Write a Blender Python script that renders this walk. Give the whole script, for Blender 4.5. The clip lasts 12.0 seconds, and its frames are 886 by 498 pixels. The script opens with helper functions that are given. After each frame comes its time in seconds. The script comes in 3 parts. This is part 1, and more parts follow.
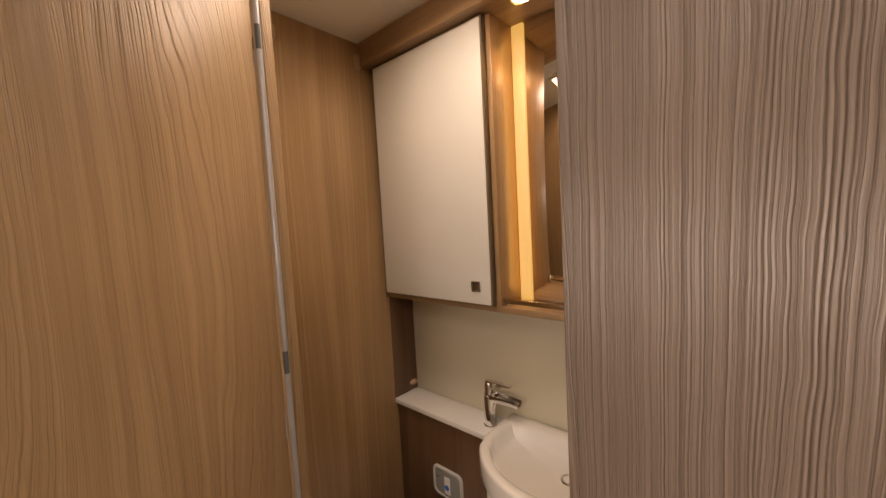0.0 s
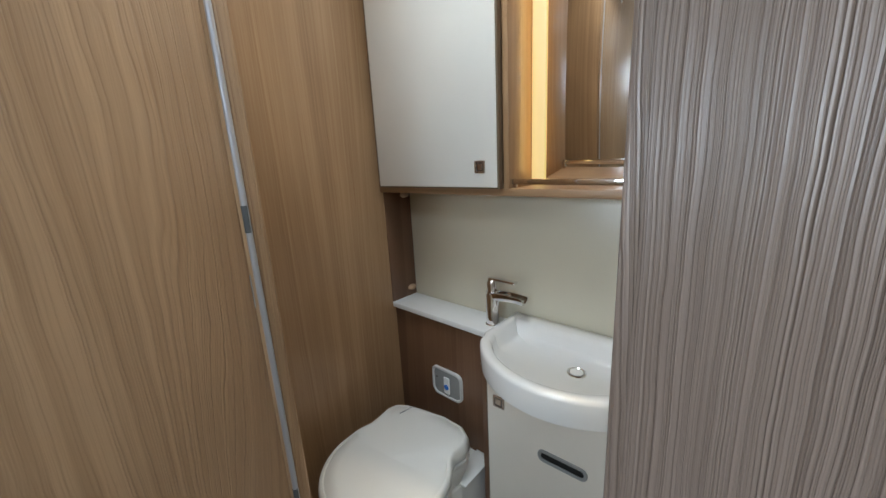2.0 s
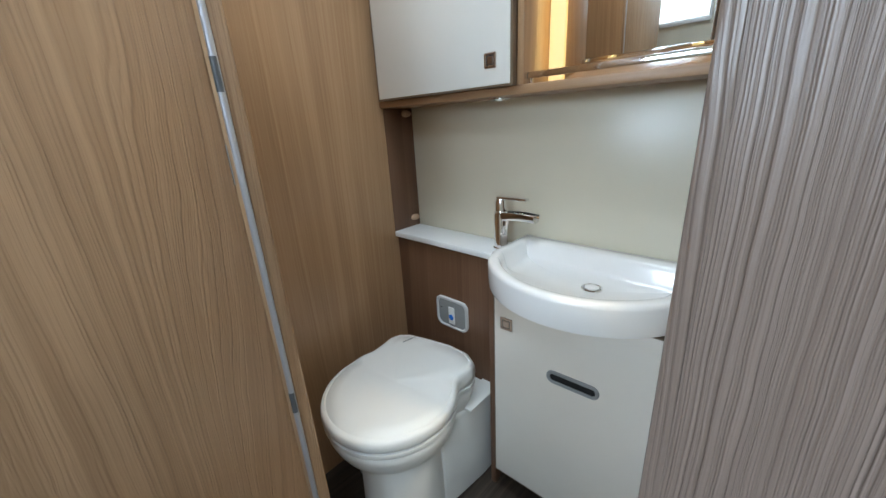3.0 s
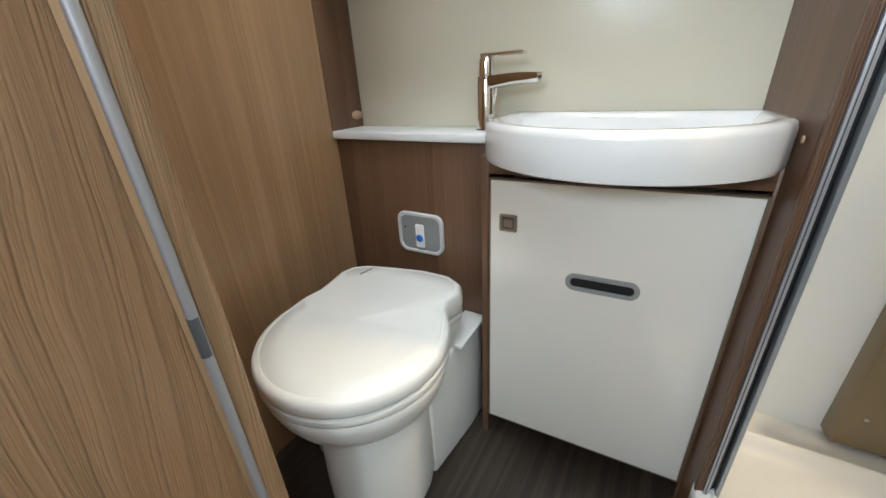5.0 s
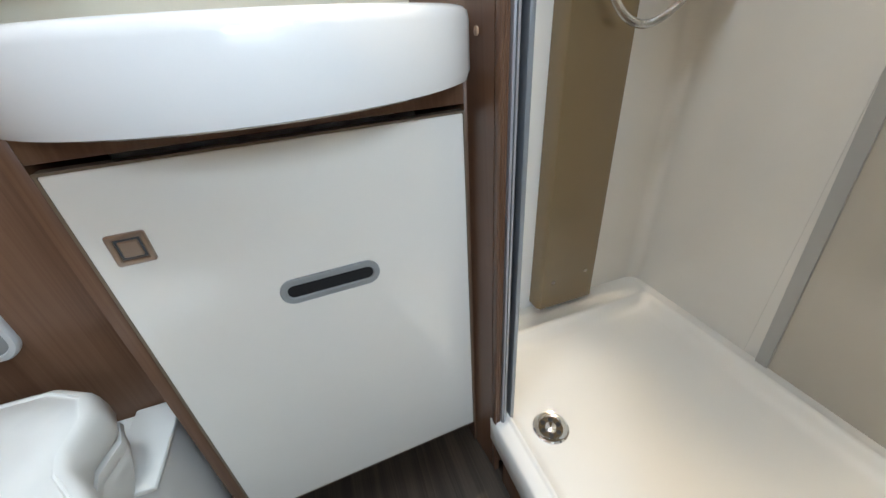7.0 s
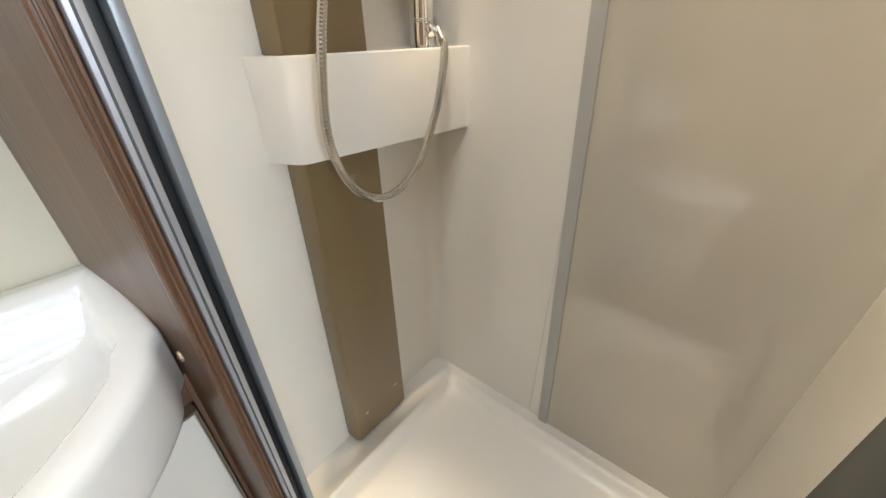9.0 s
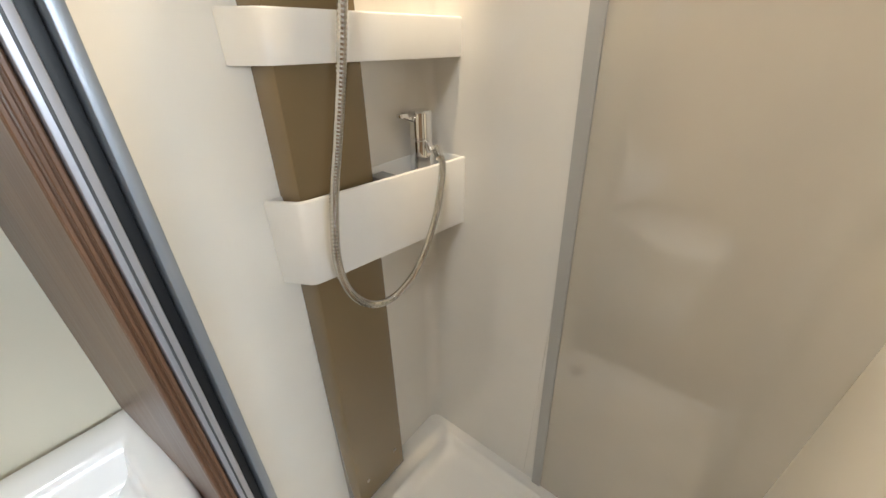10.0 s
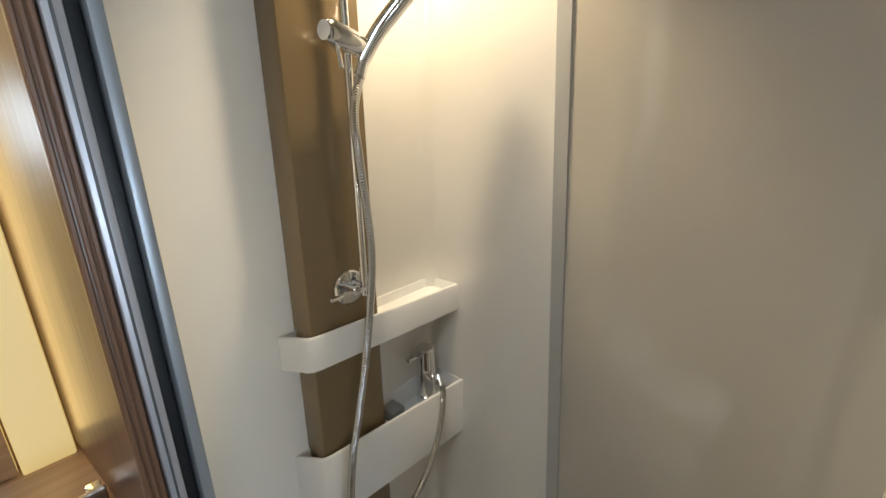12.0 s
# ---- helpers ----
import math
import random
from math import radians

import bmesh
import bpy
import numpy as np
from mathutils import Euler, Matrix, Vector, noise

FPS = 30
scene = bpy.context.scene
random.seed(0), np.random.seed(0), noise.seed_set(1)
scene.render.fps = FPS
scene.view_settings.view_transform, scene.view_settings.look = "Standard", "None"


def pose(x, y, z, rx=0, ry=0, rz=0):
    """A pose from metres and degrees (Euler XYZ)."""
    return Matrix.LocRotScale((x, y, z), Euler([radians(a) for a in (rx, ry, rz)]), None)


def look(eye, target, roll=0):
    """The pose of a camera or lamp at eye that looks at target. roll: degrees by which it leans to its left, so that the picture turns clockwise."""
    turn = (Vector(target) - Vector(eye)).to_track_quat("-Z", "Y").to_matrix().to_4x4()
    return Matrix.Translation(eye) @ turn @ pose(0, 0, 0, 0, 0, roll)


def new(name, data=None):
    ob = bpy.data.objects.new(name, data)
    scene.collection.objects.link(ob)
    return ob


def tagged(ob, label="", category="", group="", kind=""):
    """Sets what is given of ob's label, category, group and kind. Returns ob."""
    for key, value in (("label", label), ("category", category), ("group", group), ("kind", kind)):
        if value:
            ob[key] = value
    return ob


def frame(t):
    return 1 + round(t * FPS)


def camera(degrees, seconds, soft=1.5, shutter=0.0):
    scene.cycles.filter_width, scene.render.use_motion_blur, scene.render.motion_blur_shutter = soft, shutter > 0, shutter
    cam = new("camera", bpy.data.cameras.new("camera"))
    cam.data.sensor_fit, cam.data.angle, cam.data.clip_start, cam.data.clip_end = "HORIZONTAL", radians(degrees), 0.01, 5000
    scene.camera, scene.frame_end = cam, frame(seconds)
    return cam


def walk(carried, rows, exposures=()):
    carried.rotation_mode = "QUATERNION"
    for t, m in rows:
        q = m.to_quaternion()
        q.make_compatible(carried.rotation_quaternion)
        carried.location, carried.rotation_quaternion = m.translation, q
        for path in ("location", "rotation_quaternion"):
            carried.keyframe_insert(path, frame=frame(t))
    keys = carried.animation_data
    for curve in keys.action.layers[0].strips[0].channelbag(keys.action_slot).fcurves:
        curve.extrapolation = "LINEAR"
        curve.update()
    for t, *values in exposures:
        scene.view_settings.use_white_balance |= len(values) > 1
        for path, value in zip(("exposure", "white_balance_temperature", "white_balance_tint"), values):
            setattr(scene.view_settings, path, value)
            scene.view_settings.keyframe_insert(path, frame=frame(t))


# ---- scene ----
cam = camera(100.7, 12.0)
PATH = [
    (0, (1.1, -1.058, 1.505), (-0.224, 0.434, 1.359), -3.1),
    (0.5, (1.047, -1.038, 1.528), (-0.270, 0.462, 1.385), -2.8),
    (1, (1.034, -0.979, 1.467), (-0.311, 0.484, 1.241), -2.8),
    (1.5, (1.031, -0.966, 1.407), (-0.297, 0.484, 1.041), -3.1),
    (2, (1.027, -0.963, 1.327), (-0.295, 0.46, 0.852), -3.1),
    (2.5, (1.006, -0.945, 1.258), (-0.307, 0.447, 0.673), -3.2),
    (3, (0.993, -0.942, 1.174), (-0.316, 0.420, 0.517), -3.3),
    (5, (0.744, -0.871, 0.905), (-0.192, 0.694, 0.085), -3.0),
    (5.5, (0.719, -0.808, 0.892), (0.070, 0.893, 0.062), -3.7),
    (6, (0.708, -0.761, 0.855), (0.468, 1.035, 0.01), -4.2),
    (6.5, (0.692, -0.700, 0.818), (0.851, 1.058, -0.122), -4.5),
    (8.5, (0.854, -0.511, 0.925), (2.086, 0.63, -0.161), -1.5),
    (9, (0.876, -0.511, 1.051), (2.204, 0.566, 0.013), -0.7),
    (9.5, (0.877, -0.511, 1.143), (2.229, 0.561, 0.131), -0.6),
    (10, (0.9, -0.488, 1.221), (2.266, 0.588, 0.233), -0.4),
    (10.5, (0.901, -0.474, 1.316), (2.266, 0.599, 0.324), -0.4),
    (11, (0.898, -0.482, 1.422), (2.281, 0.61, 0.477), -0.5),
    (11.5, (0.882, -0.484, 1.481), (2.34, 0.654, 0.719), 0.5),
    (12, (0.892, -0.523, 1.545), (2.375, 0.71, 1.012), -0.8),
]
walk(cam, [(t, look(eye, target, roll)) for t, eye, target, roll in PATH],
     exposures=[(0.0, -0.70, 12000, 32), (0.4, -0.65, 8200, 12), (0.9, -0.43, 6500, 8), (1.5, -0.45, 6450, 8), (2.5, -0.08, 6250, 8), (3.0, 0.10, 6000, 6), (5.0, 0.40, 6500, 8), (6.5, 0.50, 5950, 8),
                (8.5, 0.60, 6700, 10), (10.0, 0.38, 6700, 10), (11.0, 0.10, 6800, 10), (12.0, -0.60, 6300, 8)])

# ---------------------------------------------------------------- world and large lights
world = bpy.data.worlds.new("sky")
scene.world = world
world.use_nodes = True
wn = world.node_tree.nodes
sky = wn.new("ShaderNodeTexSky")
sky.sky_type = "NISHITA"
sky.sun_disc = False
sky.sun_elevation = radians(40)
sky.sun_rotation = radians(160)
world.node_tree.links.new(sky.outputs[0], wn["Background"].inputs[0])
wn["Background"].inputs[1].default_value = 0.12


def sun_lamp():
    d = bpy.data.lights.new("sun", "SUN")
    d.energy, d.angle, d.color = 1.2, radians(12), (1.0, 0.96, 0.9)
    o = new("sun", d)
    o.matrix_world = look((0.2, -3.0, 5.0), (0.8, -0.6, 0.0))
    return o


sun_lamp()


def area_lamp(name, eye, target, w, h, watts, colour):
    d = bpy.data.lights.new(name, "AREA")
    d.shape, d.size, d.size_y, d.energy, d.color = "RECTANGLE", w, h, watts, colour
    o = new(name, d)
    o.matrix_world = look(eye, target)
    return o


def spot_lamp(name, eye, target, watts, colour, angle=110, radius=0.02):
    d = bpy.data.lights.new(name, "SPOT")
    d.energy, d.color, d.spot_size, d.spot_blend, d.shadow_soft_size = watts, colour, radians(angle), 0.6, radius
    o = new(name, d)
    o.matrix_world = look(eye, target)
    return o


WARM = (1.0, 0.78, 0.50)
DAY = (0.84, 0.93, 1.0)
HALLDAY = (0.70, 0.84, 1.0)
area_lamp("rooflight_daylight", (0.525, -0.53, 2.20), (0.525, -0.53, 0), 0.32, 0.22, 7.6, DAY)
area_lamp("window_daylight", (0.60, -2.13, 1.40), (0.70, 0, 0.9), 1.0, 0.6, 35.0, HALLDAY)
# Added fill from above the hall, brightens the open door leaf; no known source.
area_lamp("hall_fill_light", (1.5, -1.5, 2.20), (1.5, -1.5, 0), 0.45, 0.45, 17.0, HALLDAY)
spot_lamp("soffit_downlight", (0.61, -0.140, 2.070), (0.61, -0.16, 0), 3.0, WARM, 120)
area_lamp("led_strip_light", (0.535, -0.034, 1.66), (0.49, -0.10, 1.66), 0.02, 0.78, 0.24, (1.0, 0.66, 0.22))
area_lamp("led_strip_light", (0.876, -0.034, 1.66), (0.93, -0.12, 1.66), 0.02, 0.78, 0.24, (1.0, 0.66, 0.22))
spot_lamp("shower_downlight", (1.36, -0.13, 2.155), (1.32, -0.18, 0), 44.0, WARM, 84)


# ---------------------------------------------------------------- materials
def material(name):
    m = bpy.data.materials.new(name)
    m.use_nodes = True
    nt = m.node_tree
    return m, nt, nt.nodes["Principled BSDF"]


def node(nt, kind, **values):
    n = nt.nodes.new(kind)
    for k, v in values.items():
        n.inputs[k].default_value = v
    return n


def ramp(nt, src, stops):
    r = nt.nodes.new("ShaderNodeValToRGB")
    e = r.color_ramp.elements
    while len(e) < len(stops):
        e.new(0.5)
    for el, (p, c) in zip(e, stops):
        el.position, el.color = p, (*c, 1)
    nt.links.new(src, r.inputs[0])
    return r.outputs[0]


def math_node(nt, op, a, b=None):
    n = nt.nodes.new("ShaderNodeMath")
    n.operation = op
    for i, v in enumerate((a, b)):
        if v is None:
            continue
        if isinstance(v, (int, float)):
            n.inputs[i].default_value = v
        else:
            nt.links.new(v, n.inputs[i])
    return n.outputs[0]


def mapped(nt, scale, loc=(0, 0, 0)):
    tc = nt.nodes.new("ShaderNodeTexCoord")
    mp = nt.nodes.new("ShaderNodeMapping")
    mp.inputs["Scale"].default_value = scale
    mp.inputs["Location"].default_value = loc
    nt.links.new(tc.outputs["Object"], mp.inputs["Vector"])
    return mp.outputs[0]


def noise_tex(nt, vec, scale, detail=3.0, rough=0.55):
    n = node(nt, "ShaderNodeTexNoise", Scale=scale, Detail=detail, Roughness=rough)
    nt.links.new(vec, n.inputs["Vector"])
    return n.outputs["Fac"]


def wood(name, dark, mid, light, lines=190.0, rough=0.42, bump=0.5, along="z", loc=(0, 0, 0), figure=0.16, relief=0.10, wave=0.0, bandw=0.38):
    """Flat-sawn wood decor foil: uneven growth lines of a warped coordinate, slow colour bands, fibres, embossed pores."""
    m, nt, b = material(name)
    stretch = lambda k: {"z": (1, 1, k), "x": (k, 1, 1), "y": (1, k, 1)}[along]
    big = noise_tex(nt, mapped(nt, stretch(0.16), loc), 2.6, 1.0, 0.4)
    wig = noise_tex(nt, mapped(nt, stretch(0.22), loc), 16.0, 2.0, 0.5)
    sep = nt.nodes.new("ShaderNodeSeparateXYZ")
    nt.links.new(mapped(nt, (1, 1, 1), loc), sep.inputs[0])
    across = {"z": (0, 1), "x": (1, 2), "y": (0, 2)}[along]
    u = math_node(nt, "ADD", sep.outputs[across[0]], sep.outputs[across[1]])
    d = math_node(nt, "ADD", u, math_node(nt, "MULTIPLY", big, figure))
    d = math_node(nt, "ADD", d, math_node(nt, "MULTIPLY", wig, 0.011))

    ripple = noise_tex(nt, mapped(nt, stretch(0.45), loc), 38.0, 1.0, 0.5)
    d = math_node(nt, "ADD", d, math_node(nt, "MULTIPLY", ripple, wave))

    def bands(freq, detail):
        n = node(nt, "ShaderNodeTexNoise", Scale=1.0, Detail=detail, Roughness=0.6)
        n.noise_dimensions = "1D"
        nt.links.new(math_node(nt, "MULTIPLY", d, freq), n.inputs["W"])
        return n.outputs["Fac"]

    line = bands(lines, 1.5)
    broad = bands(lines * 0.11, 2.0)
    fibre = noise_tex(nt, mapped(nt, stretch(0.014), loc), 420.0, 3.0, 0.65)
    pore = noise_tex(nt, mapped(nt, stretch(0.03), (1, 4, 2)), 260.0, 1.0, 0.5)
    cloud = noise_tex(nt, mapped(nt, stretch(0.35), (3, 1, 2)), 4.0, 2.0, 0.5)
    t = math_node(nt, "MULTIPLY", line, relief * 2.4)
    t = math_node(nt, "ADD", t, math_node(nt, "MULTIPLY", broad, bandw))
    t = math_node(nt, "ADD", t, math_node(nt, "MULTIPLY", fibre, 0.20))
    t = math_node(nt, "ADD", t, math_node(nt, "MULTIPLY", cloud, 0.30))
    half = 0.5 * (relief * 2.4 + 0.50 + bandw)
    col = ramp(nt, t, [(half - 0.13, dark), (half, mid), (half + 0.12, light)])
    nt.links.new(col, b.inputs["Base Color"])
    rr = math_node(nt, "MULTIPLY_ADD", fibre, 0.26)
    rr.node.inputs[2].default_value = rough - 0.12
    nt.links.new(rr, b.inputs["Roughness"])
    bp = node(nt, "ShaderNodeBump", Strength=bump, Distance=0.0012)
    patch = noise_tex(nt, mapped(nt, stretch(0.3), (7, 3, 1)), 5.0, 1.0)
    groove = math_node(nt, "SMOOTH_MIN", line, 0.52)
    groove.node.inputs[2].default_value = 0.12
    h = math_node(nt, "MULTIPLY", groove, math_node(nt, "MULTIPLY", patch, 7.0))
    h = math_node(nt, "ADD", h, math_node(nt, "MULTIPLY", fibre, 0.35))
    h = math_node(nt, "ADD", h, math_node(nt, "MULTIPLY", pore, 0.30))
    nt.links.new(h, bp.inputs["Height"])
    nt.links.new(bp.outputs[0], b.inputs["Normal"])
    return m


def paint(name, colour, rough, coat=0.0, var=0.04, bump=0.03, bump_scale=300.0, metallic=0.0):
    """Painted, moulded or laminated sheet with a little mottling, smudges in the gloss and fine relief."""
    m, nt, b = material(name)
    v = mapped(nt, (1, 1, 1))
    big = noise_tex(nt, v, 5.0, 4.0)
    lo = tuple(c * (1 - var) for c in colour)
    hi = tuple(min(1.0, c * (1 + var)) for c in colour)
    nt.links.new(ramp(nt, big, [(0.3, lo), (0.7, hi)]), b.inputs["Base Color"])
    sm = noise_tex(nt, v, 9.0, 2.0, 0.5)
    rr = math_node(nt, "MULTIPLY_ADD", sm, rough * 0.3)
    rr.node.inputs[2].default_value = rough * 0.85
    nt.links.new(rr, b.inputs["Roughness"])
    b.inputs["Metallic"].default_value = metallic
    b.inputs["Coat Weight"].default_value = coat
    b.inputs["Coat Roughness"].default_value = 0.035
    if bump:
        bp = node(nt, "ShaderNodeBump", Strength=bump, Distance=0.0006)
        nt.links.new(noise_tex(nt, v, bump_scale, 2.0), bp.inputs["Height"])
        nt.links.new(bp.outputs[0], b.inputs["Normal"])
    return m


def glow(name, colour, strength):
    m, nt, b = material(name)
    b.inputs["Base Color"].default_value = (0.45, 0.40, 0.30, 1)
    b.inputs["Emission Color"].default_value = (*colour, 1)
    b.inputs["Emission Strength"].default_value = strength
    return m


M_WOOD = wood("elm_decor", (0.235, 0.130, 0.062), (0.335, 0.198, 0.102), (0.42, 0.262, 0.142), 130.0, 0.32, 0.12, relief=0.06)
M_WOOD_LEAF = wood("elm_decor_leaf", (0.240, 0.138, 0.072), (0.335, 0.208, 0.116), (0.42, 0.272, 0.158), 430.0, 0.38, 0.80, "z", (5.3, 1.2, 0.7), 0.30, 0.09, 0.0018, 0.34)
# Embossed elm, its colours darkened and greyed for cool, dim hall light.
M_WOOD_FRONT = wood("elm_decor_embossed_shaded", (0.105, 0.074, 0.057), (0.165, 0.120, 0.095), (0.225, 0.169, 0.138), 600.0, 0.33, 0.85, "z", (2.1, 7.7, 1.3), 0.13, 0.11, 0.0036, 0.14)
M_WOOD_X = wood("elm_decor_cross", (0.20, 0.110, 0.053), (0.30, 0.176, 0.092), (0.38, 0.235, 0.13), 150.0, 0.38, 0.12, "x", relief=0.06)
M_WOOD_LOW = wood("dark_elm_decor", (0.090, 0.042, 0.022), (0.132, 0.066, 0.036), (0.175, 0.094, 0.054), 130.0, 0.36, 0.10, relief=0.06)
M_FLOOR = wood("dark_plank_vinyl", (0.018, 0.012, 0.008), (0.036, 0.025, 0.017), (0.066, 0.048, 0.034), 420.0, 0.44, 0.35, "y", relief=0.09, wave=0.003)
M_ANOD = paint("anodised_aluminium", (0.46, 0.46, 0.49), 0.38, 0, 0.03, 0.03, 200, 0.55)
M_TRACK = paint("blue_grey_aluminium", (0.30, 0.325, 0.35), 0.36, 0, 0.03, 0.03, 200, 0.5)
M_EDGE = paint("bronze_edging", (0.16, 0.115, 0.075), 0.35)
M_WHITE = paint("gloss_cream_front", (0.80, 0.75, 0.67), 0.08, 0.5, 0.02, 0.015)
M_CABWHITE = paint("satin_white_front", (0.72, 0.71, 0.67), 0.42, 0.0, 0.02, 0.05, 500)
M_SPLASH = paint("cream_splash_panel", (0.72, 0.67, 0.54), 0.30, 0.0, 0.02, 0.01)
M_SHELF = paint("white_laminate", (0.80, 0.80, 0.79), 0.35)
M_BASIN = paint("white_moulded_basin", (0.84, 0.83, 0.81), 0.14, 0.6, 0.01, 0.01)
M_TOILET = paint("white_toilet_plastic", (0.80, 0.79, 0.75), 0.42, 0.0, 0.02, 0.06, 400)
M_TOILETGREY = paint("grey_toilet_plastic", (0.30, 0.31, 0.32), 0.3)
M_SHOWER = paint("white_shower_wall", (0.86, 0.85, 0.81), 0.30, 0.2, 0.02, 0.03)
M_SIDE = paint("white_shower_side", (0.78, 0.76, 0.72), 0.10, 0.6, 0.02, 0.01)
# Beige gloss; base also darkened, since the side wall catches less light.
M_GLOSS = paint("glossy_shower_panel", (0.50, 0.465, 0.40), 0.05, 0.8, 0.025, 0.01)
M_TRAY = paint("white_shower_tray", (0.82, 0.80, 0.76), 0.30, 0.0, 0.006, 0.05, 250)
M_TAN = paint("bronze_lacquer", (0.20, 0.142, 0.072), 0.22, 0.6, 0.03, 0.02)
M_ALU = paint("brushed_aluminium", (0.62, 0.64, 0.66), 0.30, 0, 0.05, 0.05, 200, 1.0)
M_GREYSTRIP = paint("grey_joint_profile", (0.42, 0.42, 0.41), 0.4)
M_CHROME = paint("chrome", (0.80, 0.80, 0.80), 0.07, 0, 0.01, 0, 1, 1.0)
M_STEELHOSE = paint("steel_hose", (0.52, 0.51, 0.49), 0.22, 0, 0.02, 0, 1, 1.0)
M_NICKEL = paint("bronze_nickel", (0.40, 0.33, 0.28), 0.28, 0, 0.03, 0, 1, 1.0)
M_BLACK = paint("black_rubber", (0.012, 0.012, 0.013), 0.45)
M_DARKGREY = paint("dark_grey_plastic", (0.08, 0.085, 0.09), 0.4)
M_GREY = paint("mid_grey_plastic", (0.28, 0.285, 0.28), 0.4)
M_LGREY = paint("light_grey_plastic", (0.60, 0.60, 0.59), 0.4)
M_BLUE = paint("blue_button", (0.015, 0.16, 0.62), 0.3)
M_CAP = paint("brown_cover_cap", (0.42, 0.28, 0.18), 0.45)
M_CEIL = paint("cream_ceiling", (0.74, 0.71, 0.64), 0.6, 0, 0.03, 0.12, 220)
M_BEIGE = paint("cream_plastic", (0.70, 0.65, 0.52), 0.35)
M_FROST = glow("rooflight_dome", (0.74, 0.88, 1.0), 1.0)
M_LED = glow("warm_led_diffuser", (1.0, 0.70, 0.21), 0.80)
M_LAMP = glow("downlight_lens", (1.0, 0.86, 0.62), 14.0)
M_OUT = glow("daylight_outside", (0.80, 0.90, 1.0), 2.2)
M_MIRROR = paint("mirror_silver", (0.86, 0.86, 0.85), 0.02, 0, 0.0, 0, 1, 1.0)
M_MIRROR.node_tree.nodes["Principled BSDF"].inputs["Roughness"].links and [M_MIRROR.node_tree.links.remove(l) for l in list(M_MIRROR.node_tree.nodes["Principled BSDF"].inputs["Roughness"].links)]
M_MIRROR.node_tree.nodes["Principled BSDF"].inputs["Roughness"].default_value = 0.015

# ---------------------------------------------------------------- mesh helpers
BASE = {}


def thing(name, base, label, category, group="", kind=""):
    """An Empty at the thing's base, under which its parts hang."""
    o = new(name)
    o.location = base
    o.empty_display_size = 0.05
    BASE[o.name] = Vector(base)
    return tagged(o, label, category, group, kind)


def part(name, bm, mat, parent=None, label="", smooth=True, angle=35):
    """One mesh object, given in world metres, under a thing or a part (or alone)."""
    base = BASE[parent.name] if parent else Vector((0, 0, 0))
    bmesh.ops.translate(bm, verts=bm.verts, vec=-base)
    bmesh.ops.recalc_face_normals(bm, faces=bm.faces)
    me = bpy.data.meshes.new(name)
    if smooth:
        lim = radians(angle)
        for f in bm.faces:
            f.smooth = True
        for e in bm.edges:
            e.smooth = len(e.link_faces) == 2 and e.calc_face_angle(0) < lim
    bm.to_mesh(me)
    bm.free()
    me.materials.append(mat)
    o = new(name, me)
    if parent:
        o.parent = parent
    BASE[o.name] = base
    return tagged(o, label)


def setting(name, bm, mat, label, category):
    return tagged(part(name, bm, mat), label, category, "", "structure")


def box(x0, x1, y0, y1, z0, z1, bev=0.0015, seg=2, bm=None):
    b = bmesh.new()
    bmesh.ops.create_cube(b, size=1.0)
    bmesh.ops.scale(b, vec=(x1 - x0, y1 - y0, z1 - z0), verts=b.verts)
    bmesh.ops.translate(b, vec=((x0 + x1) / 2, (y0 + y1) / 2, (z0 + z1) / 2), verts=b.verts)
    if bev:
        bmesh.ops.bevel(b, geom=b.edges[:], offset=bev, segments=seg, affect="EDGES", profile=0.5)
    return merged(bm, b)


def merged(bm, b):
    if bm is None:
        return b
    me = bpy.data.meshes.new("tmp")
    b.to_mesh(me)
    b.free()
    bm.from_mesh(me)
    bpy.data.meshes.remove(me)
    return bm


def loft(rings, cap_start=True, cap_end=True, closed=True, bm=None):
    """Skin through rings of equally many points."""
    b = bmesh.new()
    vs = [[b.verts.new(p) for p in r] for r in rings]
    n = len(rings[0])
    for a, c in zip(vs, vs[1:]):
        for i in range(n if closed else n - 1):
            j = (i + 1) % n
            b.faces.new((a[i], a[j], c[j], c[i]))
    if cap_start:
        b.faces.new(vs[0][::-1])
    if cap_end:
        b.faces.new(vs[-1])
    return merged(bm, b)


def circle(c, r, n=24, axis="z"):
    pts = []
    for i in range(n):
        a = 2 * math.pi * i / n
        u, v = r * math.cos(a), r * math.sin(a)
        pts.append({"z": (c[0] + u, c[1] + v, c[2]), "y": (c[0] + u, c[1], c[2] + v), "x": (c[0], c[1] + u, c[2] + v)}[axis])
    return pts


def turned(c, profile, axis="z", n=28, bm=None):
    """A body of revolution: profile is (radius, distance along the axis)."""
    k = "xyz".index(axis)
    rings = []
    for r, d in profile:
        q = list(c)
        q[k] += d
        rings.append(circle(q, max(r, 1e-4), n, axis))
    return loft(rings, bm=bm)


def sweep(points, radius, n=12, caps=True, bm=None):
    """A tube along points; radius is a number or a function of the point's index."""
    P = [Vector(p) for p in points]
    rings = []
    up = Vector((0, 0, 1))
    side = None
    for i, p in enumerate(P):
        d = (P[min(i + 1, len(P) - 1)] - P[max(i - 1, 0)]).normalized()
        if side is None:
            side = d.cross(up if abs(d.z) < 0.95 else Vector((1, 0, 0))).normalized()
        side = (side - d * side.dot(d)).normalized()
        w = d.cross(side)
        r = radius(i) if callable(radius) else radius
        rings.append([p + side * (r * math.cos(2 * math.pi * k / n)) + w * (r * math.sin(2 * math.pi * k / n)) for k in range(n)])
    return loft(rings, caps, caps, bm=bm)


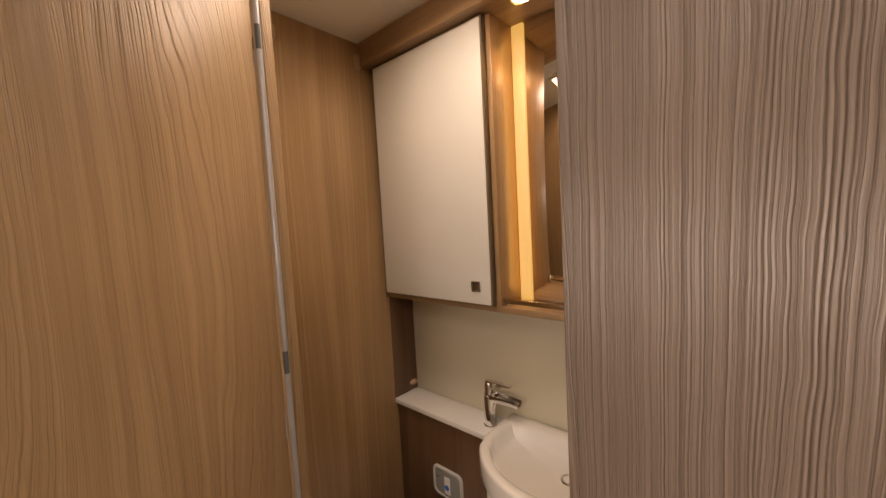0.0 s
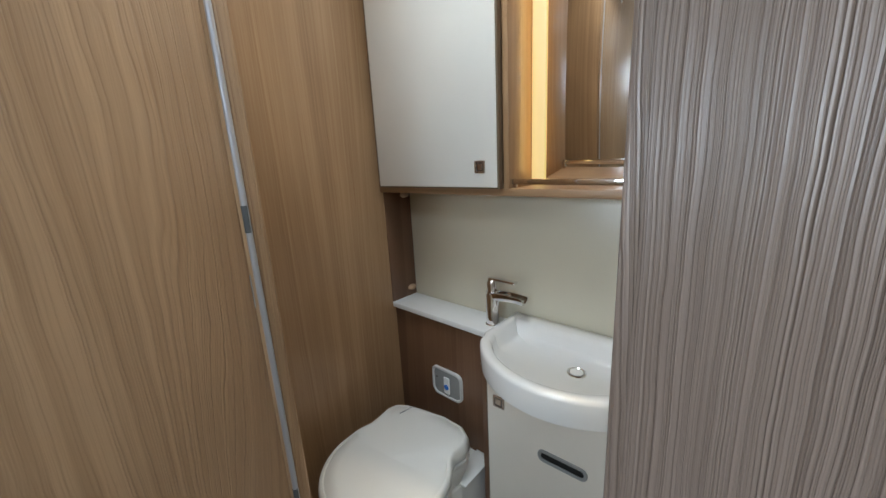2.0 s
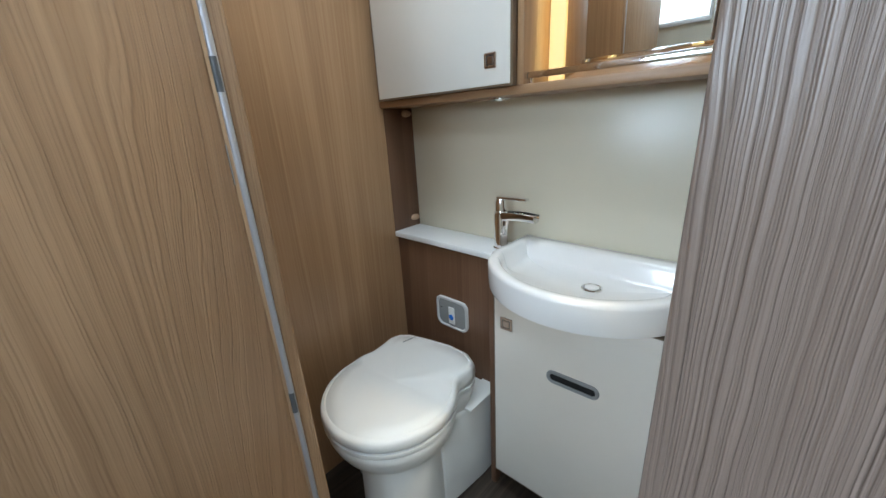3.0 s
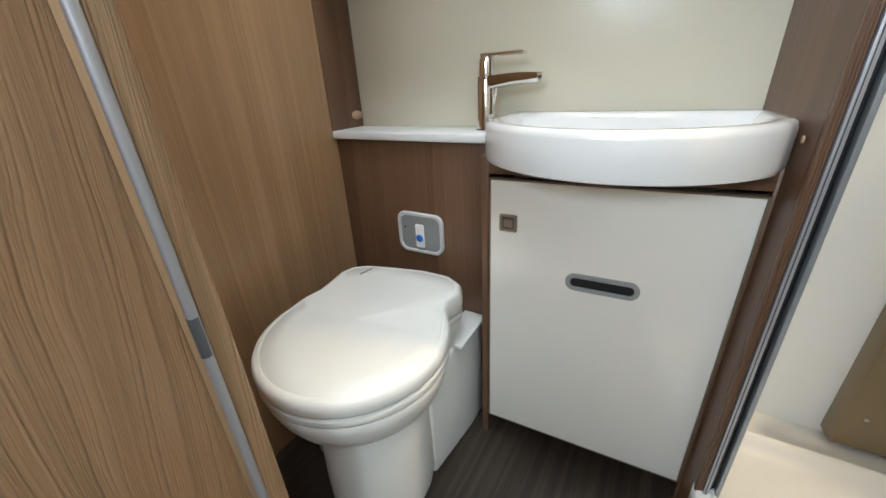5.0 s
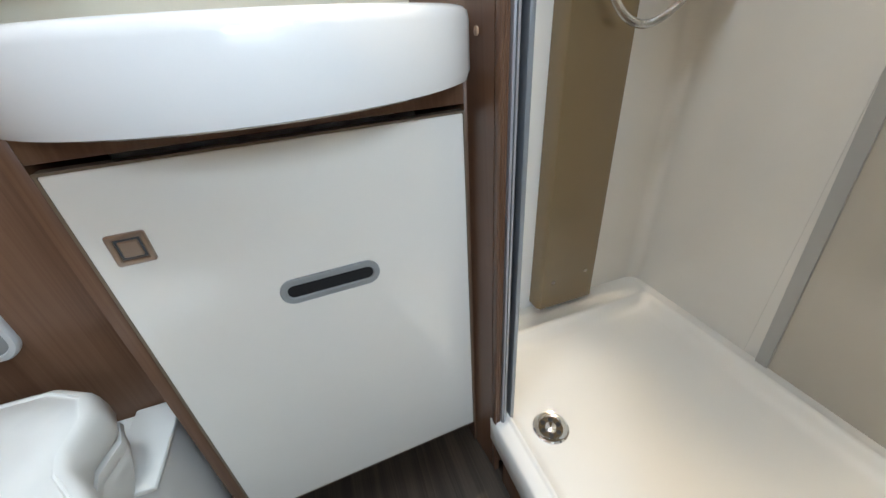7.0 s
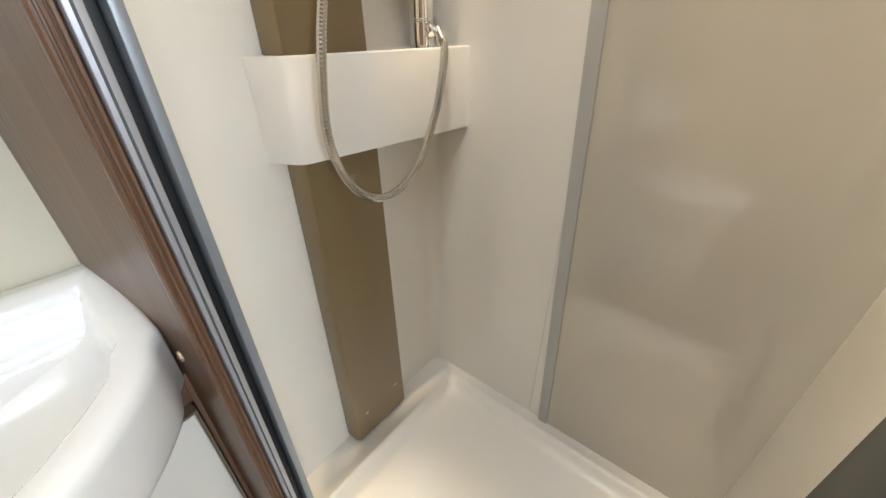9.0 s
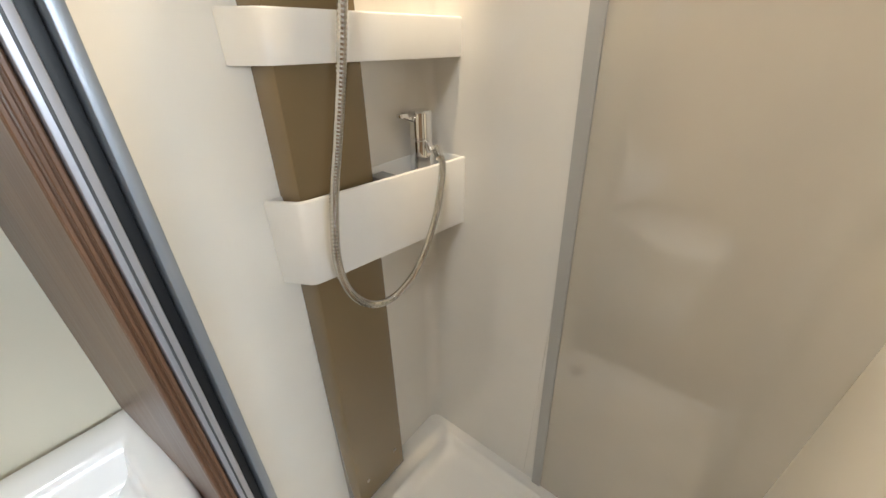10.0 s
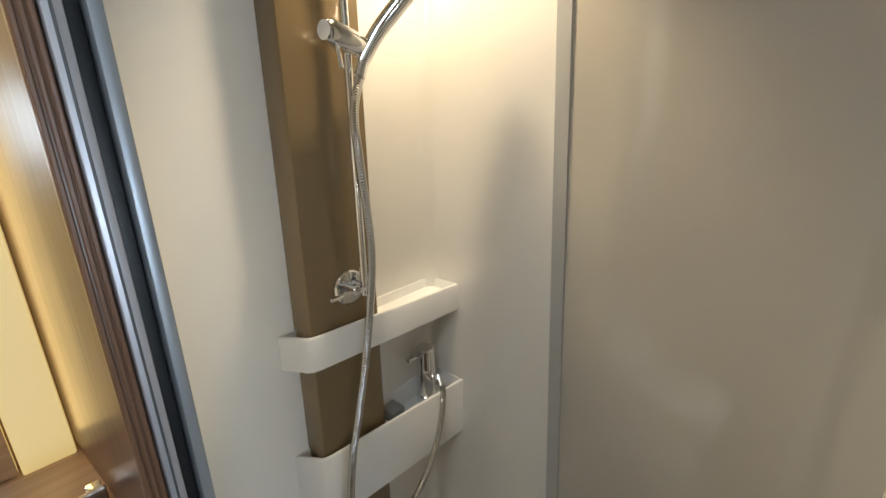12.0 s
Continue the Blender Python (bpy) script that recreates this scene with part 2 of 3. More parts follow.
def spline(ctrl, count):
    """Catmull-Rom through the control points."""
    C = [Vector(c) for c in ctrl]
    C = [C[0] * 2 - C[1]] + C + [C[-1] * 2 - C[-2]]
    out = []
    segs = len(C) - 3
    for k in range(count + 1):
        u = k / count * segs
        i = min(int(u), segs - 1)
        t = u - i
        a, b, c, d = C[i:i + 4]
        out.append(0.5 * ((2 * b) + (c - a) * t + (2 * a - 5 * b + 4 * c - d) * t * t + (3 * b - a - 3 * c + d) * t ** 3))
    return out


def prism(poly, z0, z1, bev=0.002, seg=2, bm=None):
    b = loft([[(x, y, z0) for x, y in poly], [(x, y, z1) for x, y in poly]])
    if bev:
        bmesh.ops.recalc_face_normals(b, faces=b.faces)
        es = [e for e in b.edges if e.calc_face_angle(0) > 0.5]
        bmesh.ops.bevel(b, geom=es, offset=bev, segments=seg, affect="EDGES", profile=0.5)
    return merged(bm, b)


def rounded(x0, x1, z0, z1, r, n=6):
    """Outline of a rounded rectangle in two axes."""
    pts = []
    for cx, cz, a0 in ((x1 - r, z1 - r, 0), (x0 + r, z1 - r, 90), (x0 + r, z0 + r, 180), (x1 - r, z0 + r, 270)):
        for k in range(n + 1):
            a = radians(a0 + 90 * k / n)
            pts.append((cx + r * math.cos(a), cz + r * math.sin(a)))
    return pts


def plate(x0, x1, z0, z1, r, y_back, y_front, edge=0.0015, bm=None):
    """A rounded plate standing in the x-z plane, its front towards -y."""
    o = rounded(x0, x1, z0, z1, r)
    i = rounded(x0 + edge, x1 - edge, z0 + edge, z1 - edge, max(r - edge, 1e-4))
    return loft([[(x, y_back, z) for x, z in o], [(x, y_front + edge, z) for x, z in o], [(x, y_front, z) for x, z in i]], bm=bm)


def ring_plate(x0, x1, z0, z1, r, w, y_back, y_front, bm=None):
    """A rounded frame, its front towards -y."""
    o = rounded(x0, x1, z0, z1, r)
    i = rounded(x0 + w, x1 - w, z0 + w, z1 - w, max(r - w, 0.001))
    e = 0.0015
    o2 = rounded(x0 + e, x1 - e, z0 + e, z1 - e, max(r - e, 0.001))
    i2 = rounded(x0 + w - e, x1 - w + e, z0 + w - e, z1 - w + e, max(r - w + e, 0.001))
    f = lambda P, y: [(x, y, z) for x, z in P]
    return loft([f(o, y_back), f(o, y_front + e), f(o2, y_front), f(i2, y_front), f(i, y_front + e), f(i, y_back), f(o, y_back)], False, False, bm=bm)


# ---------------------------------------------------------------- the rooms
XL, XR = -0.030, 1.495          # side walls
YF, YFO = -0.712, -0.736        # dividing wall, bathroom side and hall side
ZC = 2.17                       # ceiling
DX0, DX1, DZ = 0.386, 0.965, 2.06   # doorway
HX0, HX1, HY = -1.1, 2.6, -2.12     # hall

setting("floor", box(HX0, HX1, HY, 0.05, -0.05, 0.0, 0), M_FLOOR, "dark brown wood-look vinyl floor with fine streaks", "floor")
setting("wall_left", box(XL - 0.03, XL, YF, 0.05, 0, ZC, 0), M_WOOD, "brown elm-look wall panel beside the toilet", "wall")
setting("wall_back", box(XL - 0.03, XR + 0.03, 0.022, 0.06, 0, ZC, 0), M_SHOWER, "white outer wall behind basin and shower", "wall")
setting("wall_right", box(XR, XR + 0.03, YF, 0.022, 0, ZC, 0), M_SIDE, "pale greige glossy shower side wall", "wall")
wf = box(HX0, DX0, YFO, YF, 0, ZC, 0)
box(DX0, DX1, YFO, YF, DZ, ZC, 0, bm=wf)
wf = setting("wall_front", wf, M_WOOD, "brown elm-look dividing wall around the doorway", "wall")
setting("wall_front_panel", box(DX1, HX1, YFO, YF, 0, ZC, 0.003), M_WOOD_FRONT, "embossed wood-grain panel beside the doorway, cool dim light in its grey-brown", "wall")
setting("shower_front_wall", box(DX1 + 0.012, XR, YF, YF + 0.006, 0.14, ZC, 0.001), M_SHOWER, "cream shower wall lining", "wall")
ce = box(HX0, 0.35, HY, 0.05, ZC, ZC + 0.05, 0)
box(0.70, HX1, -0.95, 0.05, ZC, ZC + 0.05, 0, bm=ce)
box(0.35, 0.70, -0.41, 0.05, ZC, ZC + 0.05, 0, bm=ce)
box(0.35, 0.70, HY, -0.66, ZC, ZC + 0.05, 0, bm=ce)
box(0.70, 1.25, HY, -0.95, ZC, ZC + 0.05, 0, bm=ce)
box(1.75, HX1, HY, -0.95, ZC, ZC + 0.05, 0, bm=ce)
box(1.25, 1.75, -1.25, -0.95, ZC, ZC + 0.05, 0, bm=ce)
box(1.25, 1.75, HY, -1.75, ZC, ZC + 0.05, 0, bm=ce)
setting("ceiling", ce, M_CEIL, "cream textured ceiling with rooflight openings", "ceiling")
wo = box(HX0, 0.07, HY - 0.04, HY, 0, ZC, 0)
box(1.13, HX1, HY - 0.04, HY, 0, ZC, 0, bm=wo)
box(0.07, 1.13, HY - 0.04, HY, 0, 1.08, 0, bm=wo)
box(0.07, 1.13, HY - 0.04, HY, 1.72, ZC, 0, bm=wo)
setting("wall_hall", wo, M_BEIGE, "cream hall wall with a daylit window", "wall")
setting("wall_hall_left", box(HX0 - 0.03, HX0, HY, YFO, 0, ZC, 0), M_WOOD, "brown elm-look hall end wall", "wall")
setting("wall_hall_right", box(HX1, HX1 + 0.03, HY, YFO, 0, ZC, 0), M_BEIGE, "cream hall end wall", "wall")


def rooflight(name, x0, x1, y0, y1, label):
    r = thing(name, ((x0 + x1) / 2, (y0 + y1) / 2, ZC), label, "rooflight", "", "structure")
    w = 0.03
    f = box(x0 - w, x1 + w, y0 - w, y0, ZC - 0.012, ZC - 0.001)
    box(x0 - w, x1 + w, y1, y1 + w, ZC - 0.012, ZC - 0.001, bm=f)
    box(x0 - w, x0, y0, y1, ZC - 0.012, ZC - 0.001, bm=f)
    box(x1, x1 + w, y0, y1, ZC - 0.012, ZC - 0.001, bm=f)
    part("window_frame", f, M_BEIGE, r, "cream plastic frame")
    part("pane", box(x0, x1, y0, y1, ZC + 0.055, ZC + 0.06, 0), M_FROST, r, "milky daylit dome")
    part("catch", box((x0 + x1) / 2 - 0.04, (x0 + x1) / 2 + 0.04, y0 - 0.02, y0 + 0.012, ZC - 0.03, ZC - 0.012, 0.004), M_SHELF, r, "white plastic catch")


rooflight("window_1", 0.35, 0.70, -0.66, -0.41, "frosted bathroom rooflight in a cream frame")
# Unseen hall rooflight, made up to go with the fill lamp above it.
rooflight("added_rooflight", 1.25, 1.75, -1.75, -1.25, "added unseen hall rooflight carrying the fill light")


def hall_window():
    w = thing("window_3", (0.60, HY, 1.08), "daylit hall window with pale frame", "window", "", "structure")
    fr = box(0.03, 1.17, HY, HY + 0.02, 1.04, 1.08)
    box(0.03, 1.17, HY, HY + 0.02, 1.72, 1.76, bm=fr)
    box(0.03, 0.07, HY, HY + 0.02, 1.08, 1.72, bm=fr)
    box(1.13, 1.17, HY, HY + 0.02, 1.08, 1.72, bm=fr)
    part("window_frame", fr, M_SHELF, w, "white blind cassette frame")
    part("pane", box(0.07, 1.13, HY - 0.036, HY - 0.030, 1.08, 1.72, 0), M_OUT, w, "bright daylit pane")


hall_window()


# ---------------------------------------------------------------- doorway and open door
def doorway():
    d = thing("door_frame", (DX0, YFO, 0), "brown wooden door frame with aluminium strip", "door frame", "", "structure")
    b = box(DX0, DX0 + 0.014, YFO - 0.004, YF - 0.006, 0, DZ, 0.004, 3)
    part("jamb", b, M_WOOD_LEAF, d, "rounded wooden hinge post")
    part("trim", sweep([(DX0 + 0.013, YFO - 0.009, 0.0), (DX0 + 0.013, YFO - 0.009, 1.0), (DX0 + 0.013, YFO - 0.009, DZ)], 0.0052, 12), M_ANOD, d, "aluminium hinge strip")
    for z in (0.70, 1.25, 1.86):
        part("hinge_gap", sweep([(DX0 + 0.013, YFO - 0.0095, z - 0.022), (DX0 + 0.013, YFO - 0.0095, z + 0.022)], 0.0054, 12), M_DARKGREY, d, "dark hinge joint in the strip")
    b = box(DX1 - 0.006, DX1 + 0.006, YFO - 0.001, YF + 0.009, 0, DZ, 0.003, 3)
    # Darkened elm again, as this jamb stands in less light.
    part("jamb", b, M_WOOD_FRONT, d)
    part("strike_plate", box(DX1 - 0.0085, DX1 - 0.0055, YFO + 0.008, YFO + 0.026, 0.74, 0.88, 0.001), M_DARKGREY, d, "dark metal strike plate")
    part("head", box(DX0 + 0.014, DX1 - 0.006, YFO + 0.001, YF + 0.004, DZ - 0.012, DZ, 0.002), M_WOOD_X, d)


doorway()


def door_leaf():
    hinge = Vector((DX0 + 0.012, YFO - 0.0165, 0))
    tip = Vector((0.565, -1.285, 0))
    d = (tip - hinge).normalized()
    n = Vector((-d.y, d.x, 0))          # towards the walkway side
    if n.x < 0:
        n = -n
    L, T = 0.555, 0.028
    o = thing("door_1", hinge, "open brown wood-grain bathroom door", "door", "", "structure")
    q = lambda u, v: ((hinge + d * u + n * v).x, (hinge + d * u + n * v).y)
    r = 0.006
    poly = [q(0, -T), q(L, -T), q(L, -r), q(L - r * 0.3, -r * 0.3), q(L - r, 0), q(r, 0), q(r * 0.3, -r * 0.3), q(0, -r)]
    leaf = part("leaf", prism(poly, 0.02, 2.03, 0.001), M_WOOD_LEAF, o)
    for z in (0.35, 1.10, 1.80):
        p = q(0.004, -0.006)
        part("hinge", turned((p[0], p[1], z), [(0.004, 0), (0.0055, 0.002), (0.0055, 0.058), (0.004, 0.06)]), M_CHROME, o, "chrome hinge knuckle")
    c = hinge + d * 0.24 + n * 0.0
    hk = thing("coat_hook", c + Vector((0, 0, 1.93)), "small chrome coat hook on the door", "hook")
    part("plate", sweep([c + n * 0.001 + Vector((0, 0, 1.93)), c + n * 0.006 + Vector((0, 0, 1.93))], 0.014, 20), M_CHROME, hk)
    part("prong", sweep(spline([c + n * 0.004 + Vector((0, 0, 1.935)), c + n * 0.022 + Vector((0, 0, 1.925)), c + n * 0.034 + Vector((0, 0, 1.935)), c + n * 0.038 + Vector((0, 0, 1.965))], 14), lambda i: 0.0055 - 0.0001 * i, 10), M_CHROME, hk)


door_leaf()


# ---------------------------------------------------------------- toilet corner
setting("toilet_back_panel", box(XL, 0.432, -0.113, -0.095, 0, 0.782, 0.001), M_WOOD_LOW, "dark brown wood-look panel behind the toilet", "wall panel")
setting("splashback", box(XL, 0.903, 0.0, 0.020, 0.80, 1.235, 0.001), M_SPLASH, "glossy cream splashback above basin", "splashback")
sh = thing("shelf", (0.19, -0.06, 0.782), "narrow white laminate shelf above the toilet", "shelf")
part("board", box(XL, 0.425, -0.127, 0.0, 0.783, 0.803, 0.004, 3), M_SHELF, sh)


# Thin dark sheet added over the wall: shade in the recess under the cabinet.
setting("recess_shade", box(XL, XL + 0.004, -0.125, -0.001, 0.804, 1.222, 0.001), M_WOOD_LOW, "dark wood-look sheet standing in for shade beside the splashback", "wall panel")


def cap(c, axis, name="cover_cap", long=0.0):
    """A flattened brown plastic cover cap."""
    t = thing(name, c, "small brown plastic corner cover cap", "cover cap", "cover caps")
    x, y, z = c
    if axis == "x":
        prof = [(x, 0.0), (x + 0.008, 0.85), (x + 0.013, 0.5), (x + 0.015, 0.1)]
        rings = []
        for px, s in [(x, 1.0)] + prof[1:]:
            rings.append([(px, y + s * 0.020 * math.cos(a), z + s * (0.012 + long * (1 if math.sin(a) < 0 else 0.15)) * math.sin(a)) for a in [2 * math.pi * k / 16 for k in range(16)]])
        part("cap", loft(rings), M_CAP, t)
    return t


cap((XL + 0.004, -0.025, 0.835), "x")
cap((XL + 0.004, -0.030, 1.205), "x")
cap((XL, -0.20, 2.115), "x", long=0.03)
cap((XL, -0.52, 2.115), "x", long=0.03)
cap((XL, -0.42, 0.03), "x")


def flush_panel():
    t = thing("flush_control_panel", (0.215, -0.113, 0.485), "white-rimmed grey flush control panel with blue button", "flush panel")
    t.location.z += 0.007
    x0, x1, z0, z1, y = 0.156, 0.296, 0.486, 0.592, -0.113

    def outline(ins, dep):
        pts = []
        for x, z in rounded(x0 + ins, x1 - ins, z0 + ins, z1 - ins, 0.022 - ins * 0.5, 8):
            u = (x - (x0 + x1) / 2) / (x1 - x0) * 2
            sag = -0.010 * (1 - u * u) if z < (z0 + z1) / 2 else 0.003 * (1 - u * u)
            pts.append((x, dep, z + sag))
        return pts

    part("bezel", loft([outline(0, y + 0.002), outline(0, y - 0.006), outline(0.002, y - 0.009), outline(0.008, y - 0.009), outline(0.010, y - 0.004)], True, False), M_LGREY, t, "pale rounded rim")
    part("face", loft([outline(0.0095, y - 0.002), outline(0.0095, y - 0.0048), outline(0.012, y - 0.005)]), M_GREY, t, "grey control face")
    b = part("button", plate(0.212, 0.238, 0.497, 0.562, 0.004, y - 0.003, y - 0.0085), M_SHELF, t, "white push button")
    part("dot", turned((0.225, y - 0.0083, 0.524), [(0.0105, 0), (0.0105, -0.0012), (0.0095, -0.0018)], "y", 24), M_BLUE, b, "blue disc")
    part("marking", box(0.214, 0.237, y - 0.0058, y - 0.0045, 0.4865, 0.4905, 0), M_BLACK, t, "small dark lettering bar")
    part("indicator", box(0.175, 0.182, y - 0.0058, y - 0.0045, 0.548, 0.552, 0), M_BLACK, t, "small dark indicator")


flush_panel()


def toilet():
    t = thing("toilet", (0.26, -0.40, 0), "white plastic cassette toilet with closed lid", "toilet")
    o, rot = Vector((0.228, -0.245, 0)), radians(10)
    cs, sn = math.cos(rot), math.sin(rot)
    W = lambda x, y, z: (o.x + x * cs - y * sn, o.y + x * sn + y * cs, z)

    def lid_outline():
        pts = []
        for k in range(49):                     # round front
            a = radians(157 + 226 * k / 48)
            pts.append((0.193 * math.cos(a), -0.192 + 0.194 * math.sin(a)))
        rear = [(0.163, -0.090), (0.160, -0.066), (0.176, -0.030), (0.169, 0.006), (0.134, 0.034), (0.060, 0.047), (-0.030, 0.043), (-0.095, 0.037), (-0.130, 0.020), (-0.146, -0.012), (-0.152, -0.060), (-0.160, -0.090)]
        return pts + [(x, y) for x, y in rear]

    OUT = lid_outline()

    def ring(s, z, rise=0.0, dy=0.0):
        return [W(x * s, (y + 0.17) * s - 0.17 + dy, z + rise * max(0.0, min(1.0, (y + 0.16) / 0.14))) for x, y in OUT]

    lid = part("lid", loft([ring(0.95, 0.422), ring(1.0, 0.423), ring(1.010, 0.427), ring(1.012, 0.442, 0.004), ring(1.004, 0.449, 0.014), ring(0.990, 0.454, 0.020), ring(0.968, 0.456, 0.024), ring(0.948, 0.4568, 0.025), ring(0.942, 0.4540, 0.025), ring(0.930, 0.4540, 0.025), ring(0.923, 0.4565, 0.025), ring(0.75, 0.4585, 0.022), ring(0.4, 0.460, 0.012), ring(0.05, 0.461, 0.008)]), M_TOILET, t, "closed flat lid with a grooved rim", angle=60)
    part("slot", sweep([W(-0.068, 0.034, 0.4790), W(-0.076, 0.008, 0.4815), W(-0.086, -0.020, 0.4825)], 0.0016, 8), M_GREY, lid, "thin grey lid seam")
    part("seat", loft([ring(0.93, 0.398), ring(0.99, 0.399), ring(1.006, 0.406), ring(1.0, 0.414), ring(0.95, 0.416)]), M_TOILET, t, angle=60)

    def foot(hw, front, back, z, n=61):
        pts = []
        for k in range(49):
            a = radians(162 + 216 * k / 48)
            pts.append(W(0.014 + hw * math.cos(a), front + hw * 1.05 + hw * 1.05 * math.sin(a), z))
        w = hw * 0.97
        m = len(OUT) - 49
        for k in range(m):
            u = k / (m - 1)
            pts.append(W(0.014 + w - 2 * w * u, back - 0.03 * abs(2 * u - 1) ** 3, z))
        return pts

    part("bowl", loft([ring(0.97, 0.398), ring(0.985, 0.392), ring(0.975, 0.375), ring(0.94, 0.352), ring(0.88, 0.325), ring(0.80, 0.298, 0, 0.01), foot(0.121, -0.312, 0.06, 0.285)]), M_TOILET, t, angle=60)
    ped = part("pedestal", loft([foot(0.112, -0.304, 0.10, 0.0), foot(0.120, -0.314, 0.10, 0.010), foot(0.124, -0.320, 0.10, 0.032), foot(0.124, -0.320, 0.10, 0.10), foot(0.122, -0.316, 0.10, 0.20), foot(0.121, -0.312, 0.10, 0.30)]), M_TOILET, t, angle=60)
    rings = []
    for s, d in ((1, 0.0), (0.95, 0.004), (0.8, 0.006)):
        pts = []
        for k in range(24):
            a = 2 * math.pi * k / 24
            lx, lz = 0.018 * s * math.cos(a), 0.052 * s * math.sin(a)
            ax = radians(226)
            px, py = 0.014 + 0.122 * math.cos(ax), -0.186 + 0.129 * math.sin(ax)
            pts.append(W(px + lx * math.sin(-ax) + d * math.cos(ax), py + lx * math.cos(ax) * 1.0 + d * math.sin(ax), 0.225 + lz))
        rings.append(pts)
    part("level_window", loft(rings), M_TOILETGREY, t, "grey oval level window")
    part("rear_housing", prism([(0.075, -0.114), (0.404, -0.114), (0.404, -0.190), (0.386, -0.365), (0.150, -0.345), (0.075, -0.250)], 0.0, 0.330, 0.010, 4), M_TOILET, t, "square rear housing")
    part("side_flap", prism([(0.352, -0.262), (0.416, -0.262), (0.416, -0.116), (0.352, -0.116)], 0.328, 0.338, 0.003), M_TOILET, t, "flat side flap")


toilet()


# ---------------------------------------------------------------- vanity, basin and tap
VX0, VX1, VY, VZ = 0.432, 0.906, -0.178, 0.770


def latch(parent, cx, cz, y, name="latch", mat=None, s=0.0165):
    """A square push latch with a raised rim round its button."""
    l = part(name, ring_plate(cx - s, cx + s, cz - s, cz + s, 0.003, 0.006, y, y - 0.004), mat or M_NICKEL, parent, "square bronze-nickel push latch")
    part("button", plate(cx - s * 0.52, cx + s * 0.52, cz - s * 0.52, cz + s * 0.52, 0.002, y + 0.001, y - 0.0035), mat or M_NICKEL, l)
    part("backing", plate(cx - s * 0.7, cx + s * 0.7, cz - s * 0.7, cz + s * 0.7, 0.002, y + 0.001, y - 0.001), M_DARKGREY, l)


def vanity():
    v = thing("vanity_unit", (0.67, -0.09, 0), "brown wooden vanity unit with gloss cream door", "vanity unit")
    v.rotation_euler.z = radians(2.4)
    part("side_panel", box(VX0, VX0 + 0.016, VY, -0.002, 0.0, VZ, 0.001), M_WOOD_LOW, v)
    part("side_panel", box(VX1 - 0.008, VX1, VY, -0.002, 0.0, VZ, 0.001), M_WOOD_LOW, v)
    part("top_rail", box(VX0 + 0.016, VX1 - 0.008, VY, VY + 0.03, 0.735, VZ, 0.001), M_WOOD_LOW, v)
    part("plinth", box(VX0 + 0.016, VX1 - 0.008, VY + 0.10, VY + 0.115, 0.0, 0.080, 0.001), M_WOOD_LOW, v)
    part("base_board", box(VX0 + 0.016, VX1 - 0.008, VY + 0.012, -0.01, 0.080, 0.095, 0.001), M_WOOD_LOW, v)
    x0, x1, z0, z1, y = 0.452, 0.896, 0.078, 0.728, -0.186
    d = part("door", box(x0 + 0.003, x1 - 0.003, y, y + 0.018, z0 + 0.003, z1 - 0.003, 0.0025, 3), M_WHITE, v, "gloss cream door")
    e = box(x0, x0 + 0.003, y + 0.001, y + 0.018, z0, z1, 0)
    box(x1 - 0.003, x1, y + 0.001, y + 0.018, z0, z1, 0, bm=e)
    box(x0 + 0.003, x1 - 0.003, y + 0.001, y + 0.018, z0, z0 + 0.003, 0, bm=e)
    box(x0 + 0.003, x1 - 0.003, y + 0.001, y + 0.018, z1 - 0.003, z1, 0, bm=e)
    part("edging", e, M_EDGE, d, "bronze-brown edging")
    latch(d, 0.494, 0.638, y, s=0.0185)
    part("handle", ring_plate(0.617, 0.752, 0.511, 0.549, 0.018, 0.0095, y, y - 0.004), M_GREY, d, "grey oval recessed grip")
    part("grip_recess", plate(0.622, 0.747, 0.516, 0.544, 0.014, y - 0.0002, y - 0.0012, 0.0005), M_BLACK, d, "black slot")


vanity()


def basin_outline(n=40):
    """Flat back, straight short sides and a bowed front, with rounded corners."""
    x0, x1, yb, yc, yf = 0.442, 0.905, -0.002, -0.190, -0.338
    xm, hw = (x0 + x1) / 2, (x1 - x0) / 2
    sag = yc - yf
    R = (hw * hw + sag * sag) / (2 * sag)
    pts = [(x0, yb), (x0, yb - 0.06), (x0, yb - 0.12), (x0, yc + 0.018), (x0 + 0.003, yc + 0.006), (x0 + 0.010, yc - 0.006)]
    a1 = math.asin((hw - 0.016) / R)
    for k in range(n + 1):
        a = -a1 + 2 * a1 * k / n
        pts.append((xm + R * math.sin(a), yf + R - R * math.cos(a)))
    pts += [(x1 - 0.010, yc - 0.006), (x1 - 0.003, yc + 0.006), (x1, yc + 0.018), (x1, yb - 0.12), (x1, yb - 0.06), (x1, yb)]
    for k in range(1, 14):
        pts.append((x1 + (x0 - x1) * k / 14, yb))
    return pts


def inset(poly, d, back=None):
    """Move a convex outline inwards; points on the back edge by another amount."""
    n = len(poly)
    out = []
    cx, cy = sum(p[0] for p in poly) / n, sum(p[1] for p in poly) / n
    for i, (x, y) in enumerate(poly):
        ax, ay = poly[i - 1]
        bx, by = poly[(i + 1) % n]
        tx, ty = bx - ax, by - ay
        l = math.hypot(tx, ty) or 1
        nx, ny = -ty / l, tx / l
        if nx * (cx - x) + ny * (cy - y) < 0:
            nx, ny = -nx, -ny
        out.append((x + nx * d, y + ny * d))
    return out


